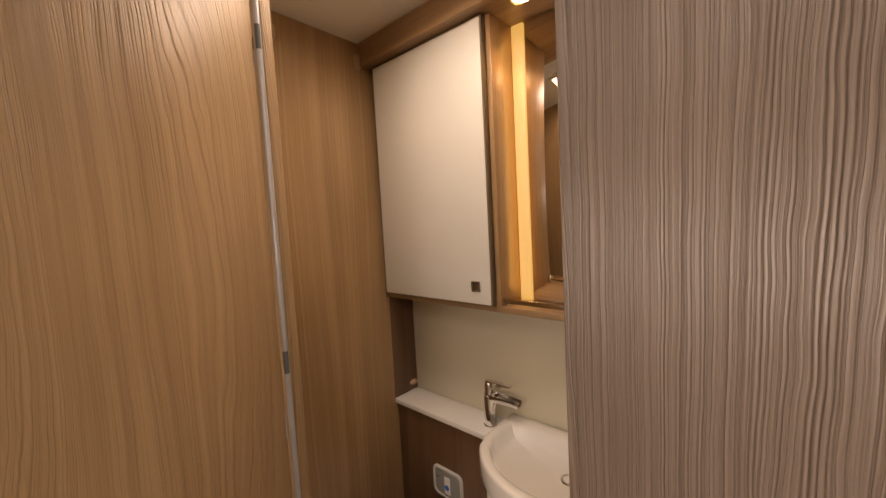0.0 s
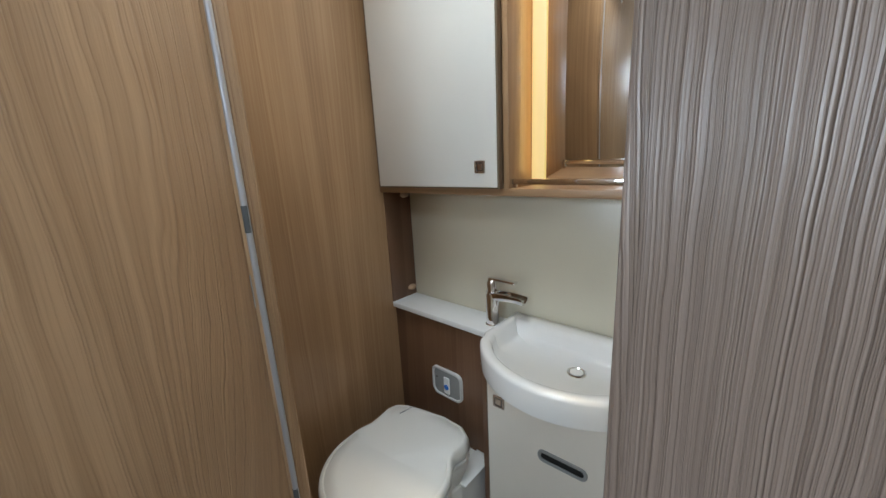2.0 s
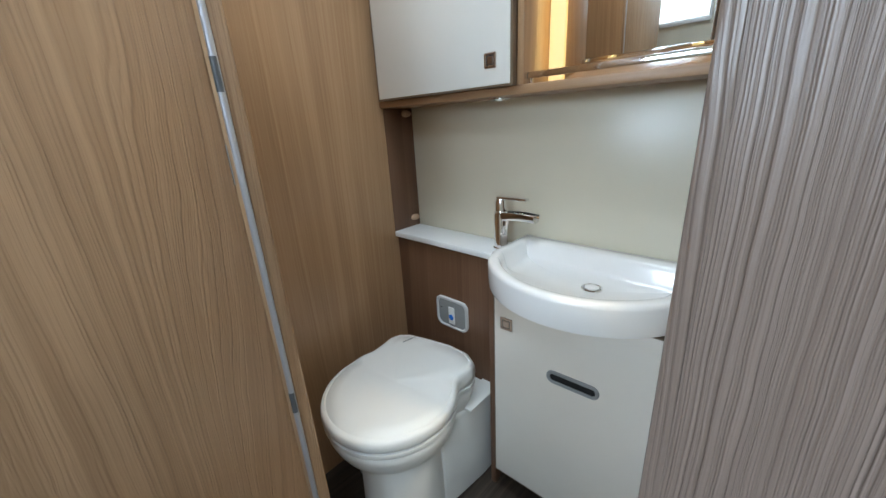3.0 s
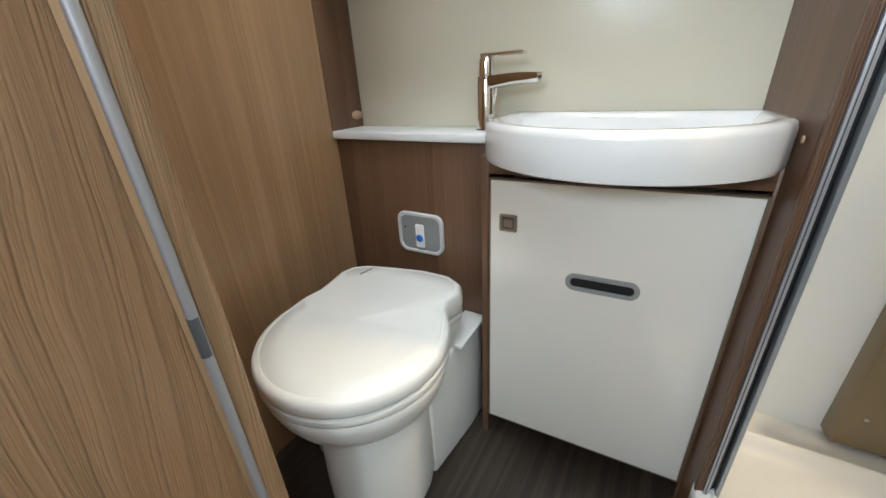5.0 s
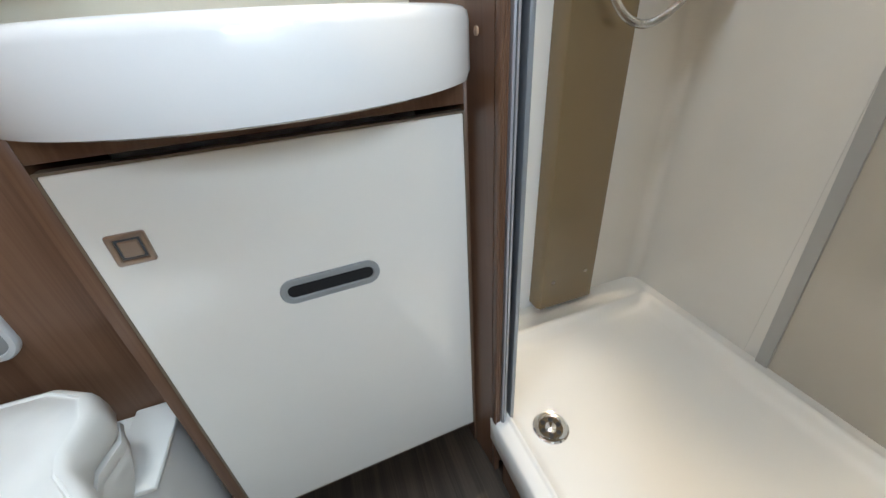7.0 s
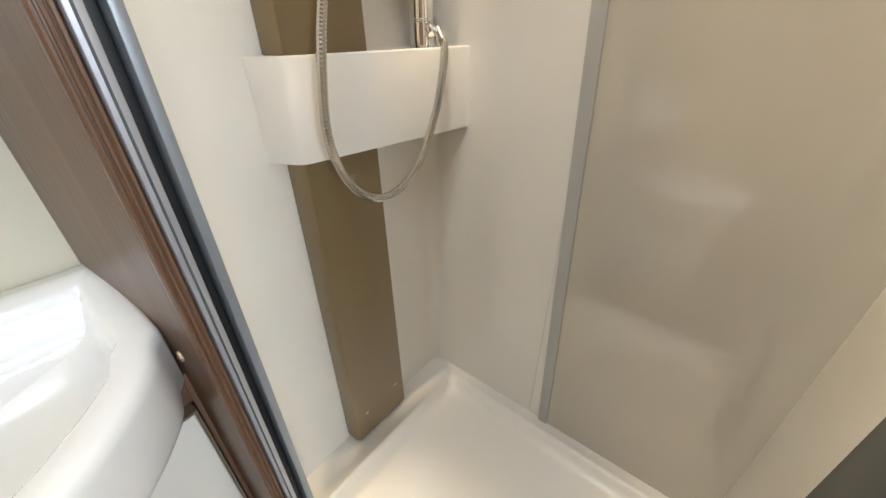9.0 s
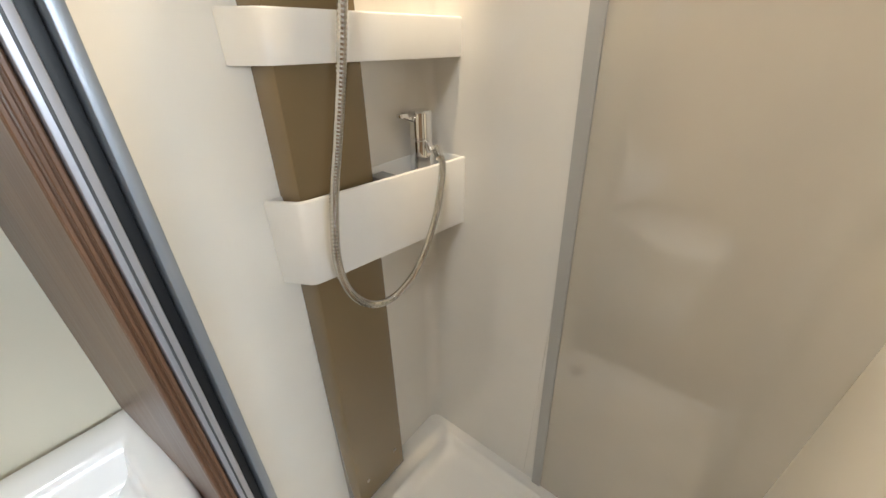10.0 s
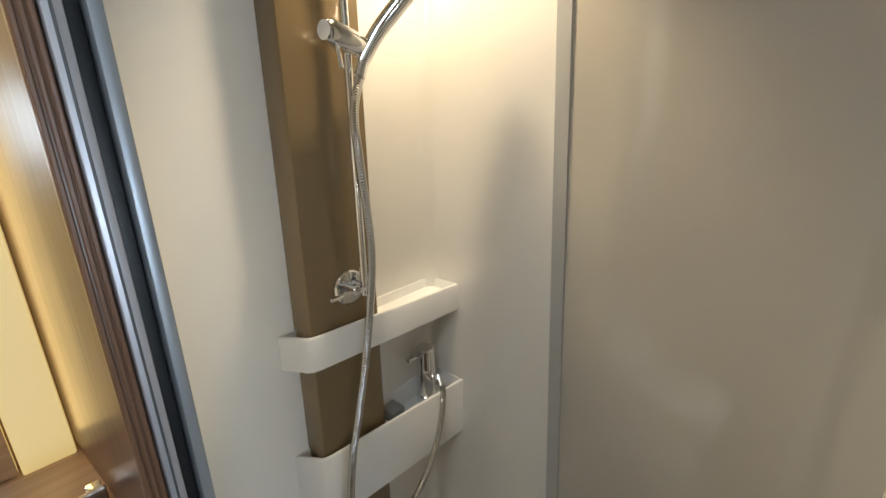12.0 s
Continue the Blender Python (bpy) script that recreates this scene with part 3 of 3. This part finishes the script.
def soft_box(poly, d, back):
    x0, x1 = min(p[0] for p in poly) + d, max(p[0] for p in poly) - d
    yb = max(p[1] for p in poly) - back
    q = inset(poly, d)
    return [(min(max(x, x0), x1), min(y, yb)) for x, y in q]


def basin():
    b = thing("wash_basin", (0.67, -0.15, 0.766), "white moulded bow-fronted wash basin", "wash basin")
    O = basin_outline()
    at = lambda P, z: [(x, y, z) for x, y in P]
    z0, z1 = 0.766, 0.839
    fin = [at(inset(O, 0.06), z0 + 0.002), at(inset(O, 0.012), z0), at(inset(O, 0.003), z0 + 0.003), at(O, z0 + 0.012), at(O, z1 - 0.012), at(inset(O, 0.002), z1 - 0.004), at(inset(O, 0.007), z1)]
    bowl = []
    for d, bk, z in ((0.024, 0.045, z1), (0.029, 0.050, z1 - 0.003), (0.034, 0.056, z1 - 0.014), (0.040, 0.060, z1 - 0.040)):
        bowl.append(at(soft_box(O, d, bk), z))
    last, c = bowl[-1], (0.700, -0.150)
    for k, dz in ((0.96, 0.047), (0.90, 0.052), (0.80, 0.055), (0.5, 0.057), (0.12, 0.058)):
        bowl.append([(c[0] + (x - c[0]) * k, c[1] + (y - c[1]) * k, z1 - dz) for x, y, _ in last])
    part("bowl", loft(fin + bowl), M_BASIN, b, angle=50)
    c = (0.700, -0.138, z1 - 0.0575)
    dr = part("drain", turned(c, [(0.024, -0.001), (0.024, 0.002), (0.021, 0.0035), (0.019, 0.002), (0.019, 0.0)]), M_CHROME, b, "chrome drain ring")
    part("plug", turned((c[0], c[1], c[2] + 0.0015), [(0.0165, 0), (0.0165, 0.003), (0.012, 0.0045), (0.001, 0.005)]), M_BASIN, dr, "white plug")


basin()


def basin_tap():
    t = thing("basin_tap", (0.392, -0.062, 0.803), "chrome single-lever mixer tap on the shelf", "tap")
    cx, cy = 0.392, -0.062
    part("base_ring", turned((cx, cy, 0.803), [(0.024, 0), (0.024, 0.003), (0.022, 0.005)]), M_CHROME, t)
    part("body", turned((cx, cy, 0.807), [(0.0205, 0), (0.0205, 0.098), (0.0195, 0.101), (0.0195, 0.103), (0.0205, 0.105), (0.0205, 0.108), (0.0165, 0.110), (0.0165, 0.138), (0.0155, 0.141), (0.001, 0.1415)]), M_CHROME, t)
    rings = []
    for k in range(9):                      # open trough spout
        u = k / 8
        x, z, w = cx + 0.010 + 0.108 * u, 0.903 + 0.006 * math.sin(u * 2.2), 0.018
        prof = [(-w, 0.012), (-w, -0.002), (-w * 0.75, -0.012), (0, -0.016), (w * 0.75, -0.012), (w, -0.002), (w, 0.012), (w * 0.82, 0.012), (w * 0.8, 0.0), (0, -0.010), (-w * 0.8, 0.0), (-w * 0.82, 0.012)]
        rings.append([(x, cy + a - 0.004 * u, z + c * (1 - 0.25 * u)) for a, c in prof])
    part("spout", loft(rings), M_CHROME, t, "open waterfall spout")
    part("lever", box(cx - 0.012, cx + 0.086, cy - 0.008, cy + 0.012, 0.952, 0.960, 0.003, 3), M_CHROME, t, "flat lever")
    part("lever_neck", turned((cx, cy, 0.946), [(0.014, 0), (0.014, 0.004), (0.012, 0.008)]), M_CHROME, t)
    part("brace", sweep(spline([(cx + 0.012, cy, 0.838), (cx + 0.014, cy, 0.862), (cx + 0.022, cy, 0.892)], 10), lambda i: 0.010 - 0.0004 * i, 12), M_CHROME, t)


basin_tap()


# ---------------------------------------------------------------- mirror cabinet
CZ0, CZ1, CY = 1.238, 2.086, -0.142


def mirror_cabinet():
    c = thing("mirror_cabinet", (0.44, -0.07, 1.238), "wooden wall cabinet with white door and lit mirror niche", "wall cabinet")
    part("base_board", box(XL, 0.903, CY + 0.004, 0.0, CZ0 - 0.014, CZ0 + 0.006, 0.002), M_WOOD_X, c)
    part("side_panel", box(XL, -0.004, CY + 0.004, 0.0, CZ0 + 0.006, CZ1, 0.001), M_EDGE, c)
    part("side_panel", box(0.492, 0.508, CY, 0.0, CZ0 + 0.006, CZ1, 0.001), M_WOOD, c)
    part("back_board", box(XL, 0.903, -0.004, 0.018, CZ0, CZ1, 0), M_WOOD, c)
    d = part("door", box(0.002, 0.484, CY - 0.018, CY, CZ0 + 0.010, CZ1 - 0.006, 0.002, 3), M_CABWHITE, c, "satin white door")
    e = box(-0.003, 0.002, CY - 0.017, CY, CZ0 + 0.006, CZ1 - 0.002, 0)
    box(0.484, 0.490, CY - 0.017, CY, CZ0 + 0.006, CZ1 - 0.002, 0, bm=e)
    box(0.002, 0.484, CY - 0.017, CY, CZ0 + 0.006, CZ0 + 0.010, 0, bm=e)
    box(0.002, 0.484, CY - 0.017, CY, CZ1 - 0.006, CZ1 - 0.002, 0, bm=e)
    part("edging", e, M_EDGE, d, "dark bronze edging")
    latch(d, 0.430, 1.302, CY - 0.018)
    part("led_strip", box(0.509, 0.548, -0.028, -0.006, CZ0 + 0.006, CZ1, 0.002), M_LED, c, "glowing warm LED diffuser")
    part("led_strip", box(0.850, 0.888, -0.028, -0.006, CZ0 + 0.006, CZ1, 0.002), M_LED, c, "glowing warm LED diffuser")
    part("mirror", box(0.550, 0.848, -0.024, -0.006, CZ0 + 0.008, CZ1 - 0.002, 0.001), M_MIRROR, c, "clear mirror")
    r = part("rail", box(0.506, 0.898, -0.137, -0.131, CZ0 + 0.016, CZ0 + 0.030, 0.0015), M_CHROME, c, "chrome gallery rail")
    for x in (0.512, 0.886):
        part("bracket", box(x, x + 0.010, -0.131, -0.122, CZ0 + 0.005, CZ0 + 0.030, 0.001), M_CHROME, r)


mirror_cabinet()
setting("soffit", box(XL, 0.903, -0.200, 0.018, CZ1 + 0.001, ZC, 0.004, 3), M_WOOD_X, "brown wooden soffit above the mirror cabinet", "soffit")


def downlight(x, y, z, label, up=True):
    t = thing("downlight", (x, y, z), label, "downlight", "downlights")
    part("bezel", turned((x, y, z), [(0.033, 0), (0.033, -0.003), (0.030, -0.006), (0.024, -0.006), (0.022, -0.002)]), M_CHROME, t, "chrome ring")
    part("lens", turned((x, y, z - 0.0022), [(0.0225, 0), (0.0225, -0.003), (0.018, -0.005), (0.001, -0.006)]), M_LAMP, t, "glowing lens")


downlight(0.61, -0.140, CZ1 + 0.001, "lit chrome downlight in the wooden soffit")
downlight(1.36, -0.13, ZC, "lit chrome downlight in the shower ceiling")
t_ = thing("under_cabinet_lamp", (0.40, -0.07, 1.224), "small unlit chrome lamp under the cabinet", "downlight")
part("bezel", turned((0.40, -0.07, 1.224), [(0.030, 0), (0.030, -0.004), (0.026, -0.007), (0.019, -0.007), (0.017, -0.003)]), M_CHROME, t_)
part("lens", turned((0.40, -0.07, 1.222), [(0.018, 0), (0.018, -0.003), (0.001, -0.004)]), M_LGREY, t_)


# ---------------------------------------------------------------- shower
def partition():
    p = thing("shower_partition", (0.926, -0.11, 0), "brown wooden partition with aluminium shower track", "partition", "", "structure")
    part("panel", prism([(0.886, 0.021), (0.9125, -0.232), (0.941, -0.232), (0.941, 0.021)], 0, ZC, 0), M_WOOD_LOW, p)
    cap_ = box(0.9122, 0.9236, -0.246, -0.232, 0, ZC, 0.003, 3)
    for k in range(3):
        box(0.9128 + 0.0036 * k, 0.9154 + 0.0036 * k, -0.2475, -0.245, 0, ZC, 0.0006, 1, bm=cap_)
    part("edge_strip", cap_, M_WOOD_LOW, p, "grooved wooden edge strip")
    tr = part("track", box(0.9238, 0.9322, -0.252, -0.232, 0.14, ZC, 0.001), M_ANOD, p, "aluminium profile")
    part("seal", box(0.9324, 0.9404, -0.239, -0.232, 0.14, ZC, 0.001), M_BLACK, tr, "black gap")
    part("outer_lip", box(0.9406, 0.9475, -0.254, -0.226, 0.14, ZC, 0.001), M_TRACK, tr)
    part("bead", box(0.9268, 0.9281, -0.2535, -0.2515, 0.14, ZC, 0.0003, 1), M_DARKGREY, tr, "dark groove line")
    part("lining", box(0.9412, 0.9455, -0.225, 0.021, 0.14, ZC, 0.001), M_SHOWER, p, "white shower lining")
    sc = part("cover_cap", turned((0.9070, -0.200, 0.815), [(0.005, 0), (0.005, -0.002), (0.001, -0.003)], "x", 14), M_CAP, p)


partition()


def shower_tray():
    t = thing("shower_tray", (1.22, -0.33, 0), "white moulded shower tray with a raised rim", "shower tray", "", "structure")
    x0, x1, y0, y1 = 0.912, XR, YF + 0.006, 0.022

    def r(ix0, ix1, iy0, iy1, rad, z):
        return [(x, y, z) for x, y in rounded(x0 + ix0, x1 - ix1, y0 + iy0, y1 - iy1, rad, 8)]

    rings = [r(0.004, 0, 0, 0, 0.001, 0.085), r(0.0, 0, 0, 0, 0.001, 0.09), r(0.0, 0, 0, 0, 0.001, 0.158), r(0.004, 0, 0, 0, 0.001, 0.164),
             r(0.022, 0.001, 0.001, 0.001, 0.004, 0.169), r(0.025, 0.026, 0.026, 0.072, 0.010, 0.171), r(0.027, 0.030, 0.030, 0.076, 0.014, 0.1755), r(0.030, 0.036, 0.036, 0.082, 0.020, 0.1765), r(0.033, 0.041, 0.041, 0.088, 0.024, 0.174), r(0.038, 0.048, 0.048, 0.096, 0.028, 0.163), r(0.045, 0.056, 0.056, 0.104, 0.032, 0.153), r(0.058, 0.072, 0.072, 0.120, 0.040, 0.147), r(0.2, 0.25, 0.25, 0.25, 0.03, 0.144)]
    part("tray", loft(rings), M_TRAY, t, angle=50)
    part("riser", box(0.918, 0.930, y0, -0.272, 0.0, 0.086, 0.001), M_WOOD_LOW, t, "dark wooden riser")
    part("inner_side", box(0.9405, 0.946, -0.245, 0.02, 0.10, 0.13, 0.001), M_TRAY, t)
    c = (1.012, -0.285, 0.1465)
    d = part("drain", turned(c, [(0.034, 0), (0.034, 0.003), (0.031, 0.005), (0.026, 0.004), (0.023, 0.0015), (0.001, 0.001)]), M_CHROME, t, "chrome drain")
    part("cross", turned((c[0], c[1], c[2] + 0.001), [(0.010, 0), (0.010, 0.003), (0.007, 0.0045), (0.001, 0.005)]), M_CHROME, d)
    for k in range(6):
        a = radians(60 * k)
        part("hole", turned((c[0] + 0.0165 * math.cos(a), c[1] + 0.0165 * math.sin(a), c[2] + 0.001), [(0.0048, 0), (0.0048, 0.0012), (0.001, 0.0013)], "z", 12), M_BLACK, d, "dark drain hole")


shower_tray()

def leaning(x0, x1, ya, yb, za, zb):
    """A sheet on the side wall between two edges, each given at its foot and head."""
    return loft([[(x0, ya[0], za), (x1, ya[0], za), (x1, ya[1], za), (x0, ya[1], za)], [(x0, yb[0], zb), (x1, yb[0], zb), (x1, yb[1], zb), (x0, yb[1], zb)]])


setting("shower_panel", leaning(XR - 0.004, XR - 0.0002, (YF + 0.006, -0.352), (YF + 0.006, -0.262), 0.168, ZC), M_GLOSS, "glossy beige shower wall panel, darkened for weaker side light", "wall panel")
setting("trim", leaning(XR - 0.009, XR - 0.0001, (-0.352, -0.329), (-0.262, -0.239), 0.168, ZC), M_GREYSTRIP, "grey vertical joint profile on the shower wall", "trim")


def coved_lining():
    """White lining of back corner and side wall, running round the corner in one soft cove."""
    r, x, y = 0.032, XR - 0.0012, 0.0205
    prof = [(1.27, y)] + [(x - r + r * math.sin(radians(a)), y - r + r * math.cos(radians(a))) for a in range(0, 91, 10)] + [(x, -0.30)]
    ring = lambda z: [(px, py, z) for px, py in prof] + [(XR - 0.0002, -0.30, z), (XR - 0.0002, y + 0.001, z), (1.27, y + 0.001, z)]
    setting("shower_lining", loft([ring(0.168), ring(ZC)]), M_SIDE, "glossy white shower lining with a coved corner", "wall panel")


coved_lining()


def column():
    c = thing("shower_column", (1.23, 0.0, 0.178), "bronze-brown lacquered shower column on the wall", "shower column")
    y, k = -0.020, 0.012
    lo = [(1.148, 0.021), (1.148, y + k), (1.148 + k * 0.6, y), (1.300, y), (1.306, y + 0.006), (1.306, 0.021)]
    rings = []
    for z, w in ((0.186, 1.04), (0.60, 1.02), (1.3, 1.0), (ZC, 1.0)):
        rings.append([(1.148 + 0.009 * (z - 0.19) * (1.306 - x) / 0.158 + (x - 1.148) * w, yy, z) for x, yy in lo])
    b = loft(rings)
    part("panel", b, M_TAN, c)
    for x, z in ((1.186, 0.262), (1.280, 0.272)):
        part("screw", turned((x, y, z), [(0.0045, 0.0005), (0.0045, -0.001), (0.003, -0.002), (0.001, -0.002)], "y", 14), M_NICKEL, c, "small screw head")


column()


def shower_shelf(name, z0, z1, depth_r, deep, label):
    """White moulded shelf trough round the column, chamfered at its free end."""
    t = thing(name, (1.31, 0.0, z0), label, "shower shelf", "shower shelves")
    out = [(1.128, 0.021), (1.134, 0.010), (1.150, -0.022), (1.158, -0.028), (1.170, -0.031), (XR - 0.0005, depth_r), (XR - 0.0005, 0.021)]
    wall = 0.008
    inn = [(1.128 + wall, 0.016), (1.134 + wall, 0.009), (1.153 + wall * 0.8, -0.018), (1.160 + wall * 0.5, -0.0215), (1.171, -0.0235), (XR - 0.004, depth_r + wall), (XR - 0.004, 0.016)]
    at = lambda P, z: [(x, y, z) for x, y in P]
    e = 0.003
    near = lambda A, B, u: [(a + (c - a) * u, b + (d - b) * u) for (a, b), (c, d) in zip(A, B)]
    rings = [at(out, z0), at(out, z1 - e), at(near(out, inn, 0.15), z1 - e * 0.3), at(near(out, inn, 0.4), z1), at(near(out, inn, 0.7), z1), at(inn, z1 - e), at(inn, z0 + 0.004), at(inn, z0)]
    part("trough", loft([[(x, y, z) for x, y, z in r] for r in rings], False, False), M_SHELF, t, angle=40)
    part("floor_plate", prism(near(out, inn, 0.5), z0 + 0.002, z1 - deep, 0), M_SHELF, t)
    return t


low = shower_shelf("shower_shelf", 0.880, 1.021, -0.078, 0.05, "deep white moulded shower shelf carrying the mixer")
up = shower_shelf("shower_shelf", 1.196, 1.256, -0.064, 0.02, "shallow white moulded upper shower shelf")
part("block", box(1.318, 1.352, -0.028, 0.010, 0.985, 1.012, 0.003), M_GREY, low, "grey soap rest")


def mixer():
    t = thing("shower_mixer", (1.436, -0.014, 0.972), "chrome shower mixer standing on the shelf", "shower mixer")
    c = (1.436, -0.014)
    part("body", turned((c[0], c[1], 0.972), [(0.022, 0), (0.022, 0.018), (0.020, 0.020), (0.020, 0.024), (0.022, 0.026), (0.022, 0.085), (0.0205, 0.087), (0.0205, 0.089), (0.022, 0.091), (0.022, 0.135), (0.019, 0.138), (0.001, 0.1385)]), M_CHROME, t)
    part("lever", sweep([(c[0] - 0.014, c[1] - 0.002, 1.094), (c[0] - 0.035, c[1] - 0.005, 1.100), (c[0] - 0.054, c[1] - 0.008, 1.108)], lambda i: (0.0045, 0.004, 0.005)[i], 10), M_CHROME, t, "slim lever")
    part("paddle", box(c[0] - 0.066, c[0] - 0.046, c[1] - 0.014, c[1] - 0.002, 1.104, 1.112, 0.003), M_CHROME, t)
    part("outlet", sweep(spline([(c[0] - 0.002, c[1] - 0.012, 1.052), (c[0] - 0.006, c[1] - 0.024, 1.050), (c[0] - 0.009, c[1] - 0.033, 1.040)], 8), 0.0075, 12), M_CHROME, t)


mixer()


def rail_and_handset():
    r = thing("shower_rail", (1.262, -0.055, 1.32), "chrome shower riser rail with turning knob", "shower rail")
    part("bar", sweep([(1.257, -0.044, 1.304), (1.257, -0.044, 1.6), (1.257, -0.044, 2.05)], 0.0065, 14), M_CHROME, r)
    part("end_mount", sweep([(1.257, -0.019, 1.318), (1.257, -0.044, 1.318)], 0.008, 14), M_CHROME, r)
    part("end_mount", sweep([(1.257, -0.019, 2.03), (1.257, -0.044, 2.03)], 0.008, 14), M_CHROME, r)
    k = thing("shower_valve", (1.240, -0.020, 1.318), "round chrome diverter valve with flat lever", "shower valve")
    part("rosette", turned((1.240, -0.020, 1.318), [(0.030, 0.0), (0.030, -0.006), (0.027, -0.009), (0.008, -0.009), (0.008, -0.026), (0.006, -0.028), (0.001, -0.028)], "y", 32), M_CHROME, k)
    part("lever", box(1.186, 1.258, -0.054, -0.046, 1.3145, 1.3215, 0.002), M_CHROME, k)
    h = thing("hand_shower", (1.262, -0.075, 1.69), "chrome hand shower in a sliding holder", "hand shower")
    part("holder", sweep([(1.206, -0.066, 1.694), (1.213, -0.065, 1.694), (1.268, -0.056, 1.688), (1.286, -0.054, 1.686)], lambda i: (0.012, 0.0165, 0.0165, 0.015)[i], 20), M_CHROME, h, "sliding holder")
    part("clamp_lever", sweep([(1.222, -0.070, 1.680), (1.224, -0.074, 1.650)], 0.003, 8), M_CHROME, h)
    part("handle", sweep(spline([(1.270, -0.060, 1.666), (1.296, -0.075, 1.712), (1.335, -0.115, 1.775), (1.370, -0.145, 1.84)], 16), lambda i: 0.0105 + 0.0003 * i, 14), M_CHROME, h)
    d = Vector((0.2, -0.75, -0.62)).normalized()
    p = Vector((1.382, -0.156, 1.860))
    part("spray_head", sweep([p - d * 0.02, p - d * 0.012, p + d * 0.012, p + d * 0.018], lambda i: (0.02, 0.042, 0.046, 0.042)[i], 28), M_CHROME, h)


rail_and_handset()


def hose():
    ctrl = [(1.443, -0.046, 1.040), (1.432, -0.068, 1.022), (1.402, -0.088, 0.985), (1.380, -0.088, 0.92), (1.340, -0.080, 0.842), (1.285, -0.074, 0.806), (1.232, -0.072, 0.815), (1.190, -0.072, 0.860), (1.172, -0.072, 0.93), (1.184, -0.072, 1.03), (1.206, -0.070, 1.11), (1.228, -0.070, 1.20), (1.247, -0.070, 1.30), (1.258, -0.068, 1.38), (1.256, -0.066, 1.45), (1.250, -0.064, 1.53), (1.249, -0.062, 1.60), (1.272, -0.062, 1.668)]
    pts = spline(ctrl, 620)
    t = thing("shower_hose", ctrl[0], "ribbed metal shower hose hanging in a loop", "shower hose")
    part("hose", sweep(pts, lambda i: 0.0062 if i % 2 else 0.0070, 10), M_STEELHOSE, t, smooth=True, angle=20)
    part("nut", sweep([(1.443, -0.045, 1.046), (1.436, -0.060, 1.029)], 0.0085, 14), M_CHROME, t)
    part("nut", sweep([(1.262, -0.062, 1.645), (1.272, -0.062, 1.670)], 0.0085, 14), M_CHROME, t)


hose()


def folded_door():
    d = thing("shower_door", (1.12, -0.70, 0.17), "folded shower door in a grey aluminium frame", "shower door")
    part("stile", box(1.200, 1.284, -0.7055, -0.692, 0.170, 1.98, 0.002), M_DARKGREY, d, "dark grey stile")
    part("panel", box(0.990, 1.200, -0.7055, -0.696, 0.172, 1.97, 0.001), M_LGREY, d, "pale frosted panel")
    part("stile", box(0.975, 0.990, -0.7055, -0.692, 0.170, 1.98, 0.002), M_DARKGREY, d)


folded_door()


def wall_hook():
    h = thing("shower_hook", (1.408, -0.706, 0.930), "cream plastic hook on the shower wall", "hook")
    part("plate", turned((1.408, -0.706, 0.930), [(0.022, 0), (0.022, 0.004), (0.018, 0.007), (0.009, 0.008), (0.008, 0.010), (0.013, 0.012), (0.013, 0.014), (0.001, 0.015)], "y", 24), M_BEIGE, h)


wall_hook()
